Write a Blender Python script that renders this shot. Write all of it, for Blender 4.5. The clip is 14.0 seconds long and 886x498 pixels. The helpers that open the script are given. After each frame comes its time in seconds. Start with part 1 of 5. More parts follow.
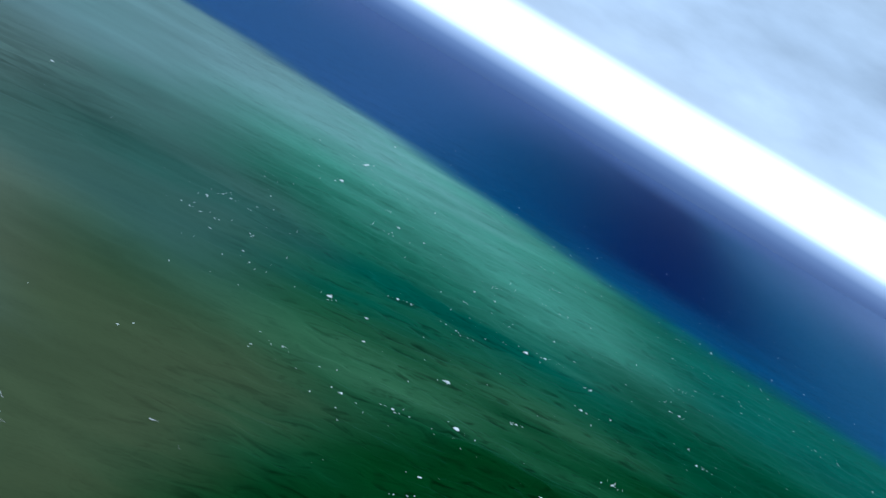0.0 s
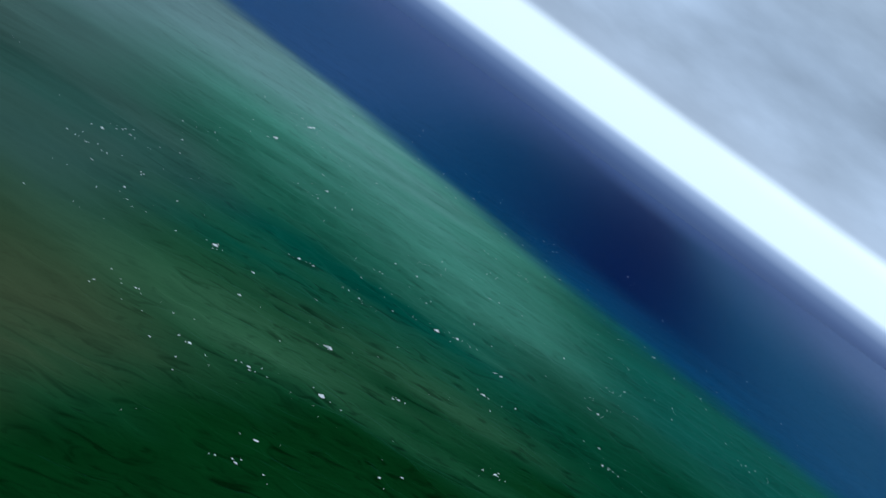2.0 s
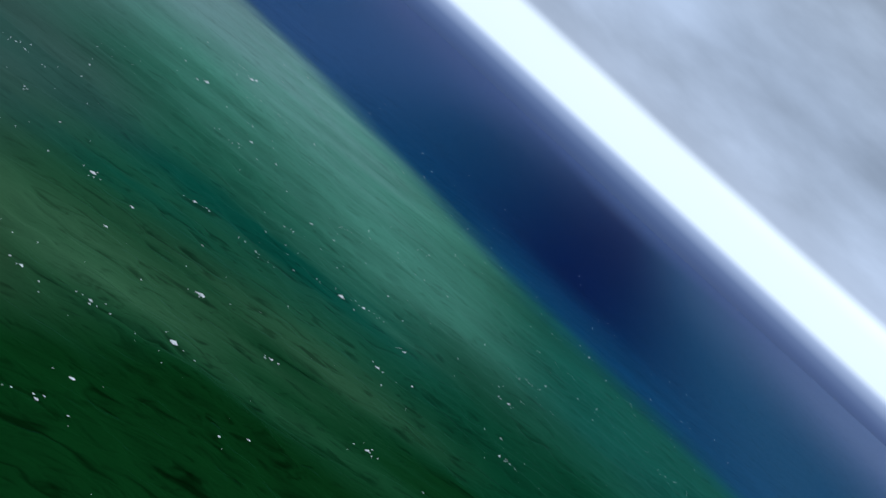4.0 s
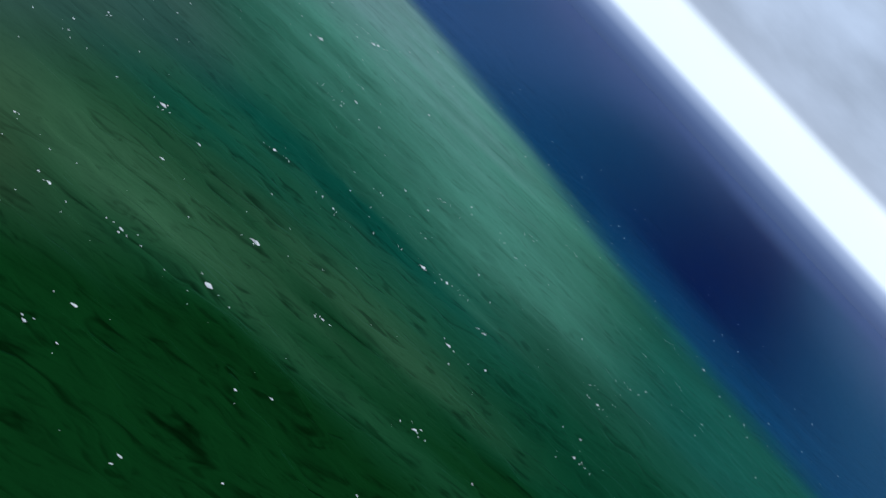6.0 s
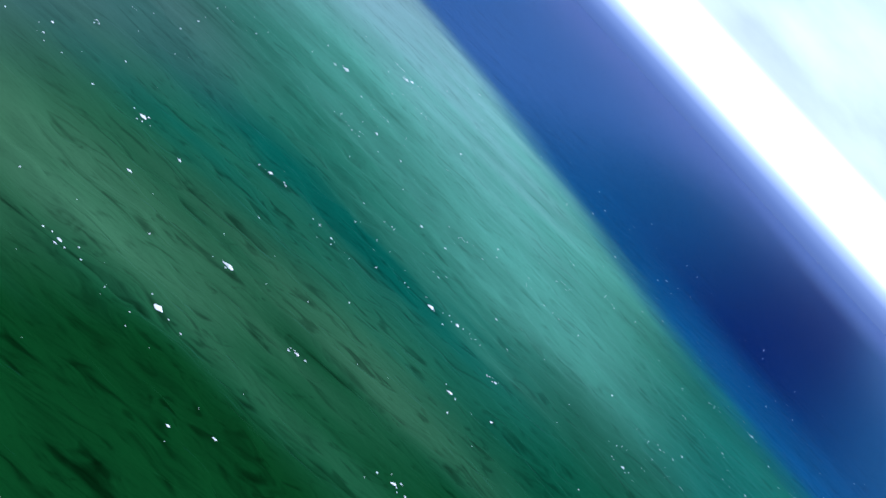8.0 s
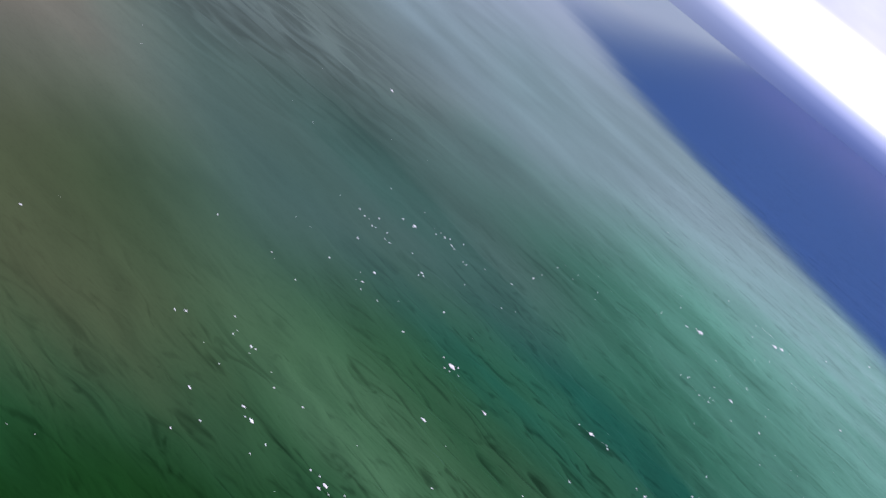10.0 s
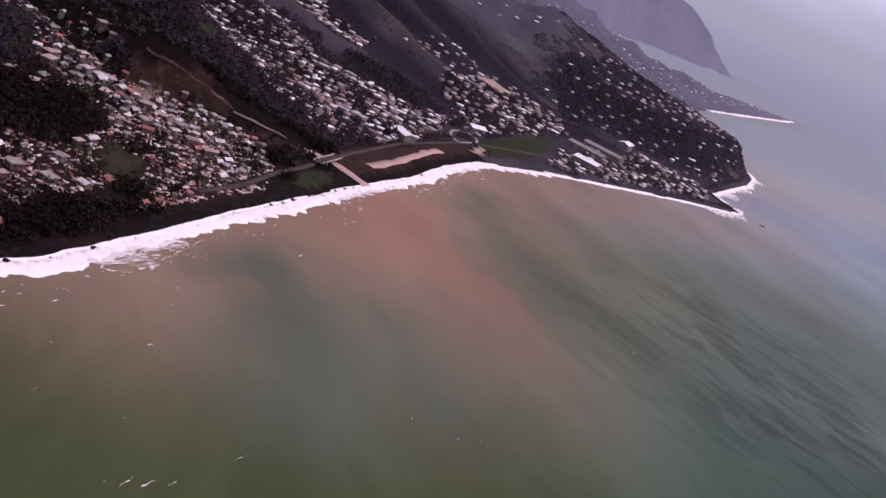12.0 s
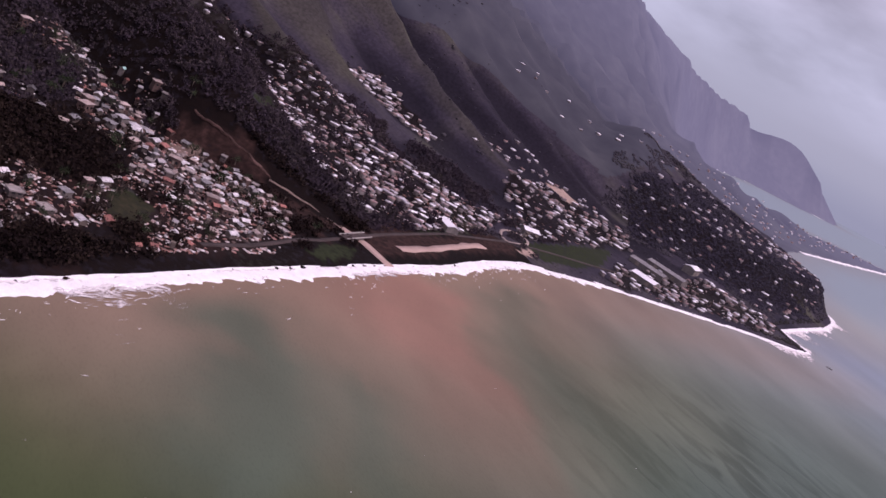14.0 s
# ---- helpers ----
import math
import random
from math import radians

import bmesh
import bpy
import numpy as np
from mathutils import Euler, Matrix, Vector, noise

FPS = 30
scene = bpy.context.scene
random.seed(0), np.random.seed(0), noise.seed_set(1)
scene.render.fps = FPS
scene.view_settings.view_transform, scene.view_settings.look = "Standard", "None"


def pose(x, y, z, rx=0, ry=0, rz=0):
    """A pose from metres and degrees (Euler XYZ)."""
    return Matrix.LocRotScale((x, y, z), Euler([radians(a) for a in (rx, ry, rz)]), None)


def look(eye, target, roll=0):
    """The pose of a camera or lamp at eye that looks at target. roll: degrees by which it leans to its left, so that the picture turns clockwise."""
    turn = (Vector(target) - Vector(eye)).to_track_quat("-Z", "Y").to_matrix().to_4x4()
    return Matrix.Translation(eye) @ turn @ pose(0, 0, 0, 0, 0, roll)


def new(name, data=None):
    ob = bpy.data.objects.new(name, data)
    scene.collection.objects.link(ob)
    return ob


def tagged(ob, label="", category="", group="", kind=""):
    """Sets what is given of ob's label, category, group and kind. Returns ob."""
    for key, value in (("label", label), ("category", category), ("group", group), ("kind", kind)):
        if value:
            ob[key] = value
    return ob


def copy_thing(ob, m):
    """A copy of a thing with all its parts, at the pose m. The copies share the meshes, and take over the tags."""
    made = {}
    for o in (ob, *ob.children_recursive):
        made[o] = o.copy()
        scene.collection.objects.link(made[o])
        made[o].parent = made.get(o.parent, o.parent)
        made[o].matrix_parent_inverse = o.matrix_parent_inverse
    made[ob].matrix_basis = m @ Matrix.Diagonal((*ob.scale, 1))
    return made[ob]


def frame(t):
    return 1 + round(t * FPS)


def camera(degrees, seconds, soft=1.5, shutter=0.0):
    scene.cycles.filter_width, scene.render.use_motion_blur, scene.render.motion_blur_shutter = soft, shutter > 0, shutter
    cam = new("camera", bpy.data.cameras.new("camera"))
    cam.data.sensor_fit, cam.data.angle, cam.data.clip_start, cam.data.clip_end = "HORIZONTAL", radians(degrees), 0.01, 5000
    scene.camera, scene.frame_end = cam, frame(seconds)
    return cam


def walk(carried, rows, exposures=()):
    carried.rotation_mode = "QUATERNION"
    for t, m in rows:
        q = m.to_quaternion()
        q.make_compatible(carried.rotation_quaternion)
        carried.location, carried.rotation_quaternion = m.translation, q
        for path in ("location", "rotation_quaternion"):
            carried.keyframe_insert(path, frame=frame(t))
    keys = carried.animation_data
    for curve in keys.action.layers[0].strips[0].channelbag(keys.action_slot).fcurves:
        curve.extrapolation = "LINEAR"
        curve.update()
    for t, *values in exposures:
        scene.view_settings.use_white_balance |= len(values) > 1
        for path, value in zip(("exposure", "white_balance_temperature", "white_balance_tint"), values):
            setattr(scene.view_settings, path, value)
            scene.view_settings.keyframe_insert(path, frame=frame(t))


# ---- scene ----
# ---------------------------------------------------------------- camera
cam = camera(47.87, 14.0, soft=1.6)
# seconds, place, heading (left of north), pitch and lean in degrees
PATH = [(0, 0.01, 0.00, 159.99, 0.082, -11.363, 31.068),
        (0.5, 12.35, 10.35, 161.14, -0.099, -11.355, 31.880),
        (1, 24.53, 20.60, 162.32, -0.312, -11.345, 33.120),
        (1.5, 36.30, 30.49, 163.42, -0.469, -11.335, 34.660),
        (2, 47.52, 40.15, 164.47, -0.653, -11.318, 36.525),
        (2.5, 58.01, 49.81, 165.49, -0.858, -11.274, 38.406),
        (3, 68.04, 59.55, 166.45, -1.052, -11.241, 39.843),
        (5.3, 107.50, 108.21, 169.05, -1.808, -11.075, 46.229),
        (5.5, 110.17, 112.84, 169.02, -1.354, -11.648, 46.790),
        (5.7, 112.77, 117.52, 168.96, 0.930, -14.333, 46.764),
        (5.8, 114.06, 119.87, 168.93, 3.272, -16.045, 46.600),
        (6, 116.66, 124.55, 168.87, 3.876, -16.495, 46.836),
        (6.5, 122.87, 136.35, 168.66, 3.678, -16.358, 47.581),
        (7, 128.46, 148.27, 168.33, 4.401, -16.376, 47.899),
        (7.5, 133.38, 160.25, 167.98, 4.586, -16.127, 48.208),
        (8, 137.42, 172.59, 167.61, 8.905, -16.783, 47.263),
        (8.2, 138.74, 177.77, 167.43, 16.402, -17.529, 44.382),
        (8.3, 139.39, 180.36, 167.34, 19.534, -17.282, 43.149),
        (8.5, 140.71, 185.54, 167.16, 20.646, -16.474, 42.898),
        (8.7, 141.96, 190.71, 166.97, 20.587, -16.434, 42.885),
        (10.8, 148.80, 243.42, 165.16, 57.376, -20.364, 32.814),
        (11, 148.85, 248.30, 165.12, 62.159, -19.545, 31.166),
        (11.2, 148.83, 253.18, 165.08, 65.961, -19.250, 29.678),
        (11.5, 148.80, 260.50, 165.02, 73.051, -18.731, 26.696),
        (11.7, 148.56, 265.38, 164.98, 78.091, -17.791, 23.504),
        (12, 148.20, 272.71, 164.91, 80.907, -17.166, 23.193),
        (12.2, 147.80, 277.61, 164.83, 81.110, -17.084, 23.218),
        (12.5, 147.20, 284.96, 164.72, 82.844, -16.233, 24.059),
        (12.8, 145.93, 292.26, 164.55, 84.140, -15.174, 23.968),
        (13, 145.08, 297.13, 164.44, 85.681, -15.093, 24.385),
        (13.5, 141.38, 309.49, 164.11, 87.792, -14.838, 25.615),
        (14, 135.50, 322.83, 163.99, 89.082, -13.461, 27.439)]


def aimed(x, y, z, yaw, pitch, lean):
    a, b = radians(yaw), radians(pitch)
    return look((x, y, z), (x - math.sin(a) * math.cos(b), y + math.cos(a) * math.cos(b), z + math.sin(b)), lean)


EXPOSURES = [(0.0, 0.1, 5000, -4), (0.5, -0.42, 5000, -4), (1.5, -0.4, 5200, -3), (3.2, -0.32, 5400, 1), (5.5, -0.46, 5700, 5), (6.0, -0.28, 5600, 3), (6.5, 0.08, 5600, 3), (7.2, 0.58, 5350, 3),
             (8.0, 0.62, 5050, 11), (8.7, 0.66, 5100, 20),
             (10.6, 0.3, 6300, 34), (11.0, 0.18, 6400, 38), (11.5, -0.08, 6600, 46), (12.0, 0.0, 6600, 47), (14.0, 0.09, 6550, 45)]
walk(cam, [(t, aimed(*row)) for t, *row in PATH], EXPOSURES)

# ---------------------------------------------------------------- sky and sun
SUN_HEIGHT, SUN_TURN = radians(48), radians(25)


def make_world():
    world = bpy.data.worlds.new("overcast_sky")
    scene.world = world
    world.use_nodes = True
    nt = world.node_tree
    nt.nodes.clear()
    N = nt.nodes.new
    out, bg = N("ShaderNodeOutputWorld"), N("ShaderNodeBackground")
    sky = N("ShaderNodeTexSky")
    sky.sky_type, sky.sun_disc = "NISHITA", False
    sky.sun_elevation, sky.sun_rotation = SUN_HEIGHT, SUN_TURN
    blue = N("ShaderNodeVectorMath")
    blue.operation = "SCALE"
    blue.inputs["Scale"].default_value = 0.09
    nt.links.new(sky.outputs[0], blue.inputs[0])
    co, sep = N("ShaderNodeTexCoord"), N("ShaderNodeSeparateXYZ")
    nt.links.new(co.outputs["Generated"], sep.inputs[0])
    # cloud sheet: brightness by height over the horizon
    up = N("ShaderNodeMapRange")
    up.inputs["From Min"].default_value, up.inputs["From Max"].default_value = -0.1, 0.4
    nt.links.new(sep.outputs["Z"], up.inputs["Value"])
    north = N("ShaderNodeValToRGB")
    ramp(north, [(0.0, (0.006, 0.044, 0.140)), (0.130, (0.048, 0.092, 0.23)), (0.150, (0.072, 0.125, 0.30)), (0.168, (0.15, 0.215, 0.42)), (0.190, (0.50, 0.58, 0.83)),
                 (0.203, (1.25, 1.3, 1.45)), (0.284, (1.3, 1.33, 1.45)), (0.302, (0.58, 0.61, 0.74)), (0.5, (0.45, 0.48, 0.58)),
                 (1.0, (0.62, 0.64, 0.70))])
    west = N("ShaderNodeValToRGB")
    ramp(west, [(0.0, (0.25, 0.315, 0.385)), (0.16, (0.260, 0.325, 0.40)), (0.22, (0.315, 0.39, 0.455)), (0.4, (0.375, 0.455, 0.52)),
                (1.0, (0.62, 0.64, 0.70))])
    nt.links.new(up.outputs[0], north.inputs[0])
    nt.links.new(up.outputs[0], west.inputs[0])
    side = N("ShaderNodeMapRange")
    side.interpolation_type = "SMOOTHSTEP"
    side.inputs["From Min"].default_value, side.inputs["From Max"].default_value = -0.74, -0.40
    nt.links.new(sep.outputs["X"], side.inputs["Value"])
    both = N("ShaderNodeMix")
    both.data_type = "RGBA"
    nt.links.new(side.outputs[0], both.inputs["Factor"])
    nt.links.new(west.outputs[0], both.inputs[6])
    nt.links.new(north.outputs[0], both.inputs[7])
    # uneven cloud bases
    mp = N("ShaderNodeMapping")
    mp.inputs["Scale"].default_value = (2.2, 2.2, 6.0)
    nt.links.new(co.outputs["Generated"], mp.inputs[0])
    tex = N("ShaderNodeTexNoise")
    tex.inputs["Scale"].default_value, tex.inputs["Detail"].default_value = 1.6, 6
    nt.links.new(mp.outputs[0], tex.inputs["Vector"])
    lum = N("ShaderNodeMapRange")
    lum.inputs["From Min"].default_value, lum.inputs["From Max"].default_value = 0.3, 0.7
    lum.inputs["To Min"].default_value, lum.inputs["To Max"].default_value = 0.55, 1.6
    nt.links.new(tex.outputs["Fac"], lum.inputs["Value"])
    above = N("ShaderNodeMapRange")
    above.inputs["From Min"].default_value, above.inputs["From Max"].default_value = 0.03, 0.08
    above.inputs["To Min"].default_value, above.inputs["To Max"].default_value = 0.0, 1.0
    nt.links.new(sep.outputs["Z"], above.inputs["Value"])
    fac = N("ShaderNodeMix")
    fac.inputs[2].default_value = 1.0
    nt.links.new(above.outputs[0], fac.inputs["Factor"])
    nt.links.new(lum.outputs[0], fac.inputs[3])
    cloud = N("ShaderNodeVectorMath")
    cloud.operation = "SCALE"
    nt.links.new(both.outputs[2], cloud.inputs[0])
    nt.links.new(fac.outputs[0], cloud.inputs["Scale"])
    mix = N("ShaderNodeMix")
    mix.data_type = "RGBA"
    mix.inputs["Factor"].default_value = 0.92
    nt.links.new(blue.outputs[0], mix.inputs[6])
    nt.links.new(cloud.outputs[0], mix.inputs[7])
    nt.links.new(mix.outputs[2], bg.inputs["Color"])
    bg.inputs["Strength"].default_value = 1.0
    nt.links.new(bg.outputs[0], out.inputs[0])


def ramp(node, stops):
    el = node.color_ramp.elements
    while len(el) < len(stops):
        el.new(0.5)
    for e, (p, c) in zip(el, stops):
        e.position, e.color = p, (*c, 1)


make_world()
sun_data = bpy.data.lights.new("sun", "SUN")
sun_data.energy, sun_data.angle, sun_data.color = 2.0, radians(10), (1.0, 0.96, 0.9)
sun = new("sun", sun_data)
sun.matrix_world = look((0, 0, 900), (-math.sin(SUN_TURN) * math.cos(SUN_HEIGHT), -math.cos(SUN_TURN) * math.cos(SUN_HEIGHT),
                                      900 - math.sin(SUN_HEIGHT)))


# ---------------------------------------------------------------- materials
def material(name, stops, big=0.05, small=1.2, rough=0.8, bump=0.3, metal=0.0, spec=0.3, vary="", spread=0.12):
    """Noise at two sizes (per metre) drives the stops; vary shifts lightness per object or per loose piece."""
    m = bpy.data.materials.new(name)
    m.use_nodes = True
    nt = m.node_tree
    p = nt.nodes["Principled BSDF"]
    N, L = nt.nodes.new, nt.links.new
    geo = N("ShaderNodeNewGeometry")
    a, b = N("ShaderNodeTexNoise"), N("ShaderNodeTexNoise")
    for tex, sc, det in ((a, big, 5), (b, small, 6)):
        tex.inputs["Scale"].default_value, tex.inputs["Detail"].default_value = sc, det
        L(geo.outputs["Position"], tex.inputs["Vector"])
    mix = N("ShaderNodeMath")
    mix.operation = "MULTIPLY_ADD"
    mix.inputs[1].default_value = 0.45
    half = N("ShaderNodeMath")
    half.operation = "MULTIPLY"
    half.inputs[1].default_value = 0.55
    L(a.outputs["Fac"], half.inputs[0])
    L(b.outputs["Fac"], mix.inputs[0])
    L(half.outputs[0], mix.inputs[2])
    fac = mix.outputs[0]
    if vary:
        if vary == "object":
            rnd = N("ShaderNodeObjectInfo").outputs["Random"]
        else:
            rnd = geo.outputs["Random Per Island"]
        sh = N("ShaderNodeMapRange")
        sh.inputs["To Min"].default_value, sh.inputs["To Max"].default_value = -spread, spread
        L(rnd, sh.inputs["Value"])
        add = N("ShaderNodeMath")
        L(fac, add.inputs[0])
        L(sh.outputs[0], add.inputs[1])
        fac = add.outputs[0]
    cr = N("ShaderNodeValToRGB")
    ramp(cr, stops)
    L(fac, cr.inputs[0])
    L(cr.outputs[0], p.inputs["Base Color"])
    p.inputs["Roughness"].default_value, p.inputs["Metallic"].default_value = rough, metal
    p.inputs["Specular IOR Level"].default_value = spec
    if bump:
        bp = N("ShaderNodeBump")
        bp.inputs["Strength"].default_value, bp.inputs["Distance"].default_value = bump, 0.3
        L(b.outputs["Fac"], bp.inputs["Height"])
        L(bp.outputs[0], p.inputs["Normal"])
    return m


def shades(c, low=0.6, high=1.35):
    """Three stops round one colour."""
    return [(0.3, tuple(v * low for v in c)), (0.5, c), (0.72, tuple(min(1, v * high) for v in c))]


def sea_material():
    m = bpy.data.materials.new("sea_water")
    m.use_nodes = True
    nt = m.node_tree
    p = nt.nodes["Principled BSDF"]
    N, L = nt.nodes.new, nt.links.new
    body = N("ShaderNodeAttribute")
    body.attribute_name = "body"
    geo = N("ShaderNodeNewGeometry")
    blot = N("ShaderNodeMapping")
    blot.vector_type = "TEXTURE"
    blot.inputs["Rotation"].default_value = (0, 0, radians(20))
    blot.inputs["Scale"].default_value = (150, 75, 100)
    L(geo.outputs["Position"], blot.inputs[0])
    n0 = N("ShaderNodeTexNoise")
    n0.inputs["Scale"].default_value, n0.inputs["Detail"].default_value = 1.0, 5
    L(blot.outputs[0], n0.inputs["Vector"])
    lum = N("ShaderNodeMapRange")
    lum.inputs["From Min"].default_value, lum.inputs["From Max"].default_value = 0.3, 0.7
    lum.inputs["To Min"].default_value, lum.inputs["To Max"].default_value = 0.85, 1.15
    L(n0.outputs["Fac"], lum.inputs["Value"])
    state, sep = N("ShaderNodeAttribute"), N("ShaderNodeSeparateColor")
    state.attribute_name = "state"
    L(state.outputs["Color"], sep.inputs[0])
    twice, even = N("ShaderNodeMath"), N("ShaderNodeMix")
    twice.operation = "MULTIPLY"
    twice.inputs[1].default_value, even.inputs[2].default_value = 2.0, 1.0
    L(sep.outputs["Blue"], twice.inputs[0])
    L(twice.outputs[0], even.inputs[0])
    L(lum.outputs[0], even.inputs[3])
    sc = N("ShaderNodeVectorMath")
    sc.operation = "SCALE"
    L(body.outputs["Color"], sc.inputs[0])
    L(even.outputs[0], sc.inputs["Scale"])
    p.inputs["Sheen Weight"].default_value, p.inputs["Sheen Roughness"].default_value = 0.03, 0.14
    p.inputs["Sheen Tint"].default_value = (0.22, 0.42, 1.0, 1)
    p.inputs["Roughness"].default_value, p.inputs["IOR"].default_value = 0.38, 1.33
    p.inputs["Specular IOR Level"].default_value = 0.0002
    colour, heights = sc.outputs[0], []
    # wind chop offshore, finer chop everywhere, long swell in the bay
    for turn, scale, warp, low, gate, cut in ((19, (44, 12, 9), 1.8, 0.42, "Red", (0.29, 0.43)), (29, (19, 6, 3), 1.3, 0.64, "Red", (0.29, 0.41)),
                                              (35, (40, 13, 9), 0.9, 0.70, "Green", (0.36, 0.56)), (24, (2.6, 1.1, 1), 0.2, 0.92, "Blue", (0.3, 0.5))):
        mp, n = N("ShaderNodeMapping"), N("ShaderNodeTexNoise")
        mp.vector_type = "TEXTURE"
        mp.inputs["Rotation"].default_value, mp.inputs["Scale"].default_value = (0, 0, radians(turn)), scale
        L(geo.outputs["Position"], mp.inputs[0])
        L(mp.outputs[0], n.inputs["Vector"])
        n.inputs["Scale"].default_value, n.inputs["Detail"].default_value, n.inputs["Distortion"].default_value = 1.0, {"Green": 1.2, "Red": 2.4, "Blue": 3}[gate], warp
        # shade of the waves is painted: low noise darkens the base colour
        trough_shade = N("ShaderNodeMapRange")
        trough_shade.inputs["From Min"].default_value, trough_shade.inputs["From Max"].default_value = cut
        trough_shade.inputs["To Min"].default_value, trough_shade.inputs["To Max"].default_value = low, 1.05
        L(n.outputs["Fac"], trough_shade.inputs["Value"])
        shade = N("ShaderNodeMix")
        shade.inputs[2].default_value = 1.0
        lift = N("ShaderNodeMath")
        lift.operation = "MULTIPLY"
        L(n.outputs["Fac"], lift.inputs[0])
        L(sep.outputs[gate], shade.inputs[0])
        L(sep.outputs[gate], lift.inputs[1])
        L(trough_shade.outputs[0], shade.inputs[3])
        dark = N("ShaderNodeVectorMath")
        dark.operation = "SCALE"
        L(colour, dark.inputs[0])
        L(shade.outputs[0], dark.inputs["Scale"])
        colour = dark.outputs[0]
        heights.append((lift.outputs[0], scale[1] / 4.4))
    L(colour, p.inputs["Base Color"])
    total = None
    for h, w in heights:
        ma = N("ShaderNodeMath")
        ma.operation = "MULTIPLY_ADD"
        ma.inputs[1].default_value, ma.inputs[2].default_value = w, 0
        L(h, ma.inputs[0])
        if total is not None:
            L(total, ma.inputs[2])
        total = ma.outputs[0]
    bp = N("ShaderNodeBump")
    bp.inputs["Strength"].default_value, bp.inputs["Distance"].default_value = 0.5, 1.6
    L(total, bp.inputs["Height"])
    L(bp.outputs[0], p.inputs["Normal"])
    return m


def land_material():
    """Scrub and bare earth, with sand, grass and trodden earth where the ground's zone layer puts them."""
    m = bpy.data.materials.new("island_ground")
    m.use_nodes = True
    nt = m.node_tree
    p = nt.nodes["Principled BSDF"]
    N, L = nt.nodes.new, nt.links.new
    geo = N("ShaderNodeNewGeometry")
    a, b = N("ShaderNodeTexNoise"), N("ShaderNodeTexNoise")
    for tex, s, d in ((a, 0.013, 5), (b, 0.28, 6)):
        tex.inputs["Scale"].default_value, tex.inputs["Detail"].default_value = s, d
        L(geo.outputs["Position"], tex.inputs["Vector"])
    # scrub leans violet: the haze over the hills is painted into its colour
    scrub, fine = N("ShaderNodeValToRGB"), N("ShaderNodeValToRGB")
    ramp(scrub, [(0.32, (0.020, 0.017, 0.027)), (0.46, (0.034, 0.029, 0.042)), (0.56, (0.046, 0.040, 0.050)), (0.68, (0.060, 0.058, 0.046))])
    ramp(fine, [(0.3, (0.72, 0.72, 0.72)), (0.7, (1.3, 1.3, 1.3))])
    L(a.outputs["Fac"], scrub.inputs[0])
    L(b.outputs["Fac"], fine.inputs[0])
    zone, sep = N("ShaderNodeAttribute"), N("ShaderNodeSeparateColor")
    zone.attribute_name = "zone"
    L(zone.outputs["Color"], sep.inputs[0])
    cover, wet = N("ShaderNodeAttribute"), N("ShaderNodeSeparateColor")
    cover.attribute_name = "cover"
    L(cover.outputs["Color"], wet.inputs[0])
    col = scrub.outputs[0]
    # wooded gullies with their shade painted in, and dry grass on the crests
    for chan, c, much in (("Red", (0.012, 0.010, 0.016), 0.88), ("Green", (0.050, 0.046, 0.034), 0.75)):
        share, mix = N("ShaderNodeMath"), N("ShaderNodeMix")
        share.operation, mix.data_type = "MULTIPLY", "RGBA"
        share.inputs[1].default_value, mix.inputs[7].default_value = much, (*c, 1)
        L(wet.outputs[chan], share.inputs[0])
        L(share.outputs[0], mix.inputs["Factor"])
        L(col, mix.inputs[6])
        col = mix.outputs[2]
    for chan, c in (("Blue", (0.0055, 0.0030, 0.0028)), ("Green", (0.020, 0.026, 0.012)), ("Red", (0.33, 0.24, 0.20))):
        edge = N("ShaderNodeMath")
        edge.operation = "MULTIPLY_ADD"
        edge.inputs[1].default_value, edge.inputs[2].default_value = 0.9, -0.45
        L(b.outputs["Fac"], edge.inputs[0])
        add = N("ShaderNodeMath")
        L(sep.outputs[chan], add.inputs[0])
        L(edge.outputs[0], add.inputs[1])
        cut = N("ShaderNodeMapRange")
        cut.inputs["From Min"].default_value, cut.inputs["From Max"].default_value = 0.3, 0.7
        L(add.outputs[0], cut.inputs["Value"])
        mix = N("ShaderNodeMix")
        mix.data_type = "RGBA"
        mix.inputs[7].default_value = (*c, 1)
        L(cut.outputs[0], mix.inputs["Factor"])
        L(col, mix.inputs[6])
        col = mix.outputs[2]
    raw, bare = N("ShaderNodeMath"), N("ShaderNodeMix")
    raw.operation, bare.data_type = "MULTIPLY", "RGBA"
    bare.inputs[7].default_value = (0.040, 0.021, 0.018, 1)
    L(wet.outputs["Blue"], raw.inputs[0])
    L(b.outputs["Fac"], raw.inputs[1])
    L(raw.outputs[0], bare.inputs["Factor"])
    L(col, bare.inputs[6])
    col = bare.outputs[2]
    mul = N("ShaderNodeMix")
    mul.data_type, mul.blend_type = "RGBA", "MULTIPLY"
    mul.inputs["Factor"].default_value = 1
    L(col, mul.inputs[6])
    L(fine.outputs[0], mul.inputs[7])
    L(mul.outputs[2], p.inputs["Base Color"])
    p.inputs["Roughness"].default_value, p.inputs["Specular IOR Level"].default_value = 0.95, 0.1
    bp = N("ShaderNodeBump")
    bp.inputs["Strength"].default_value, bp.inputs["Distance"].default_value = 0.35, 1.0
    L(b.outputs["Fac"], bp.inputs["Height"])
    L(bp.outputs[0], p.inputs["Normal"])
    return m


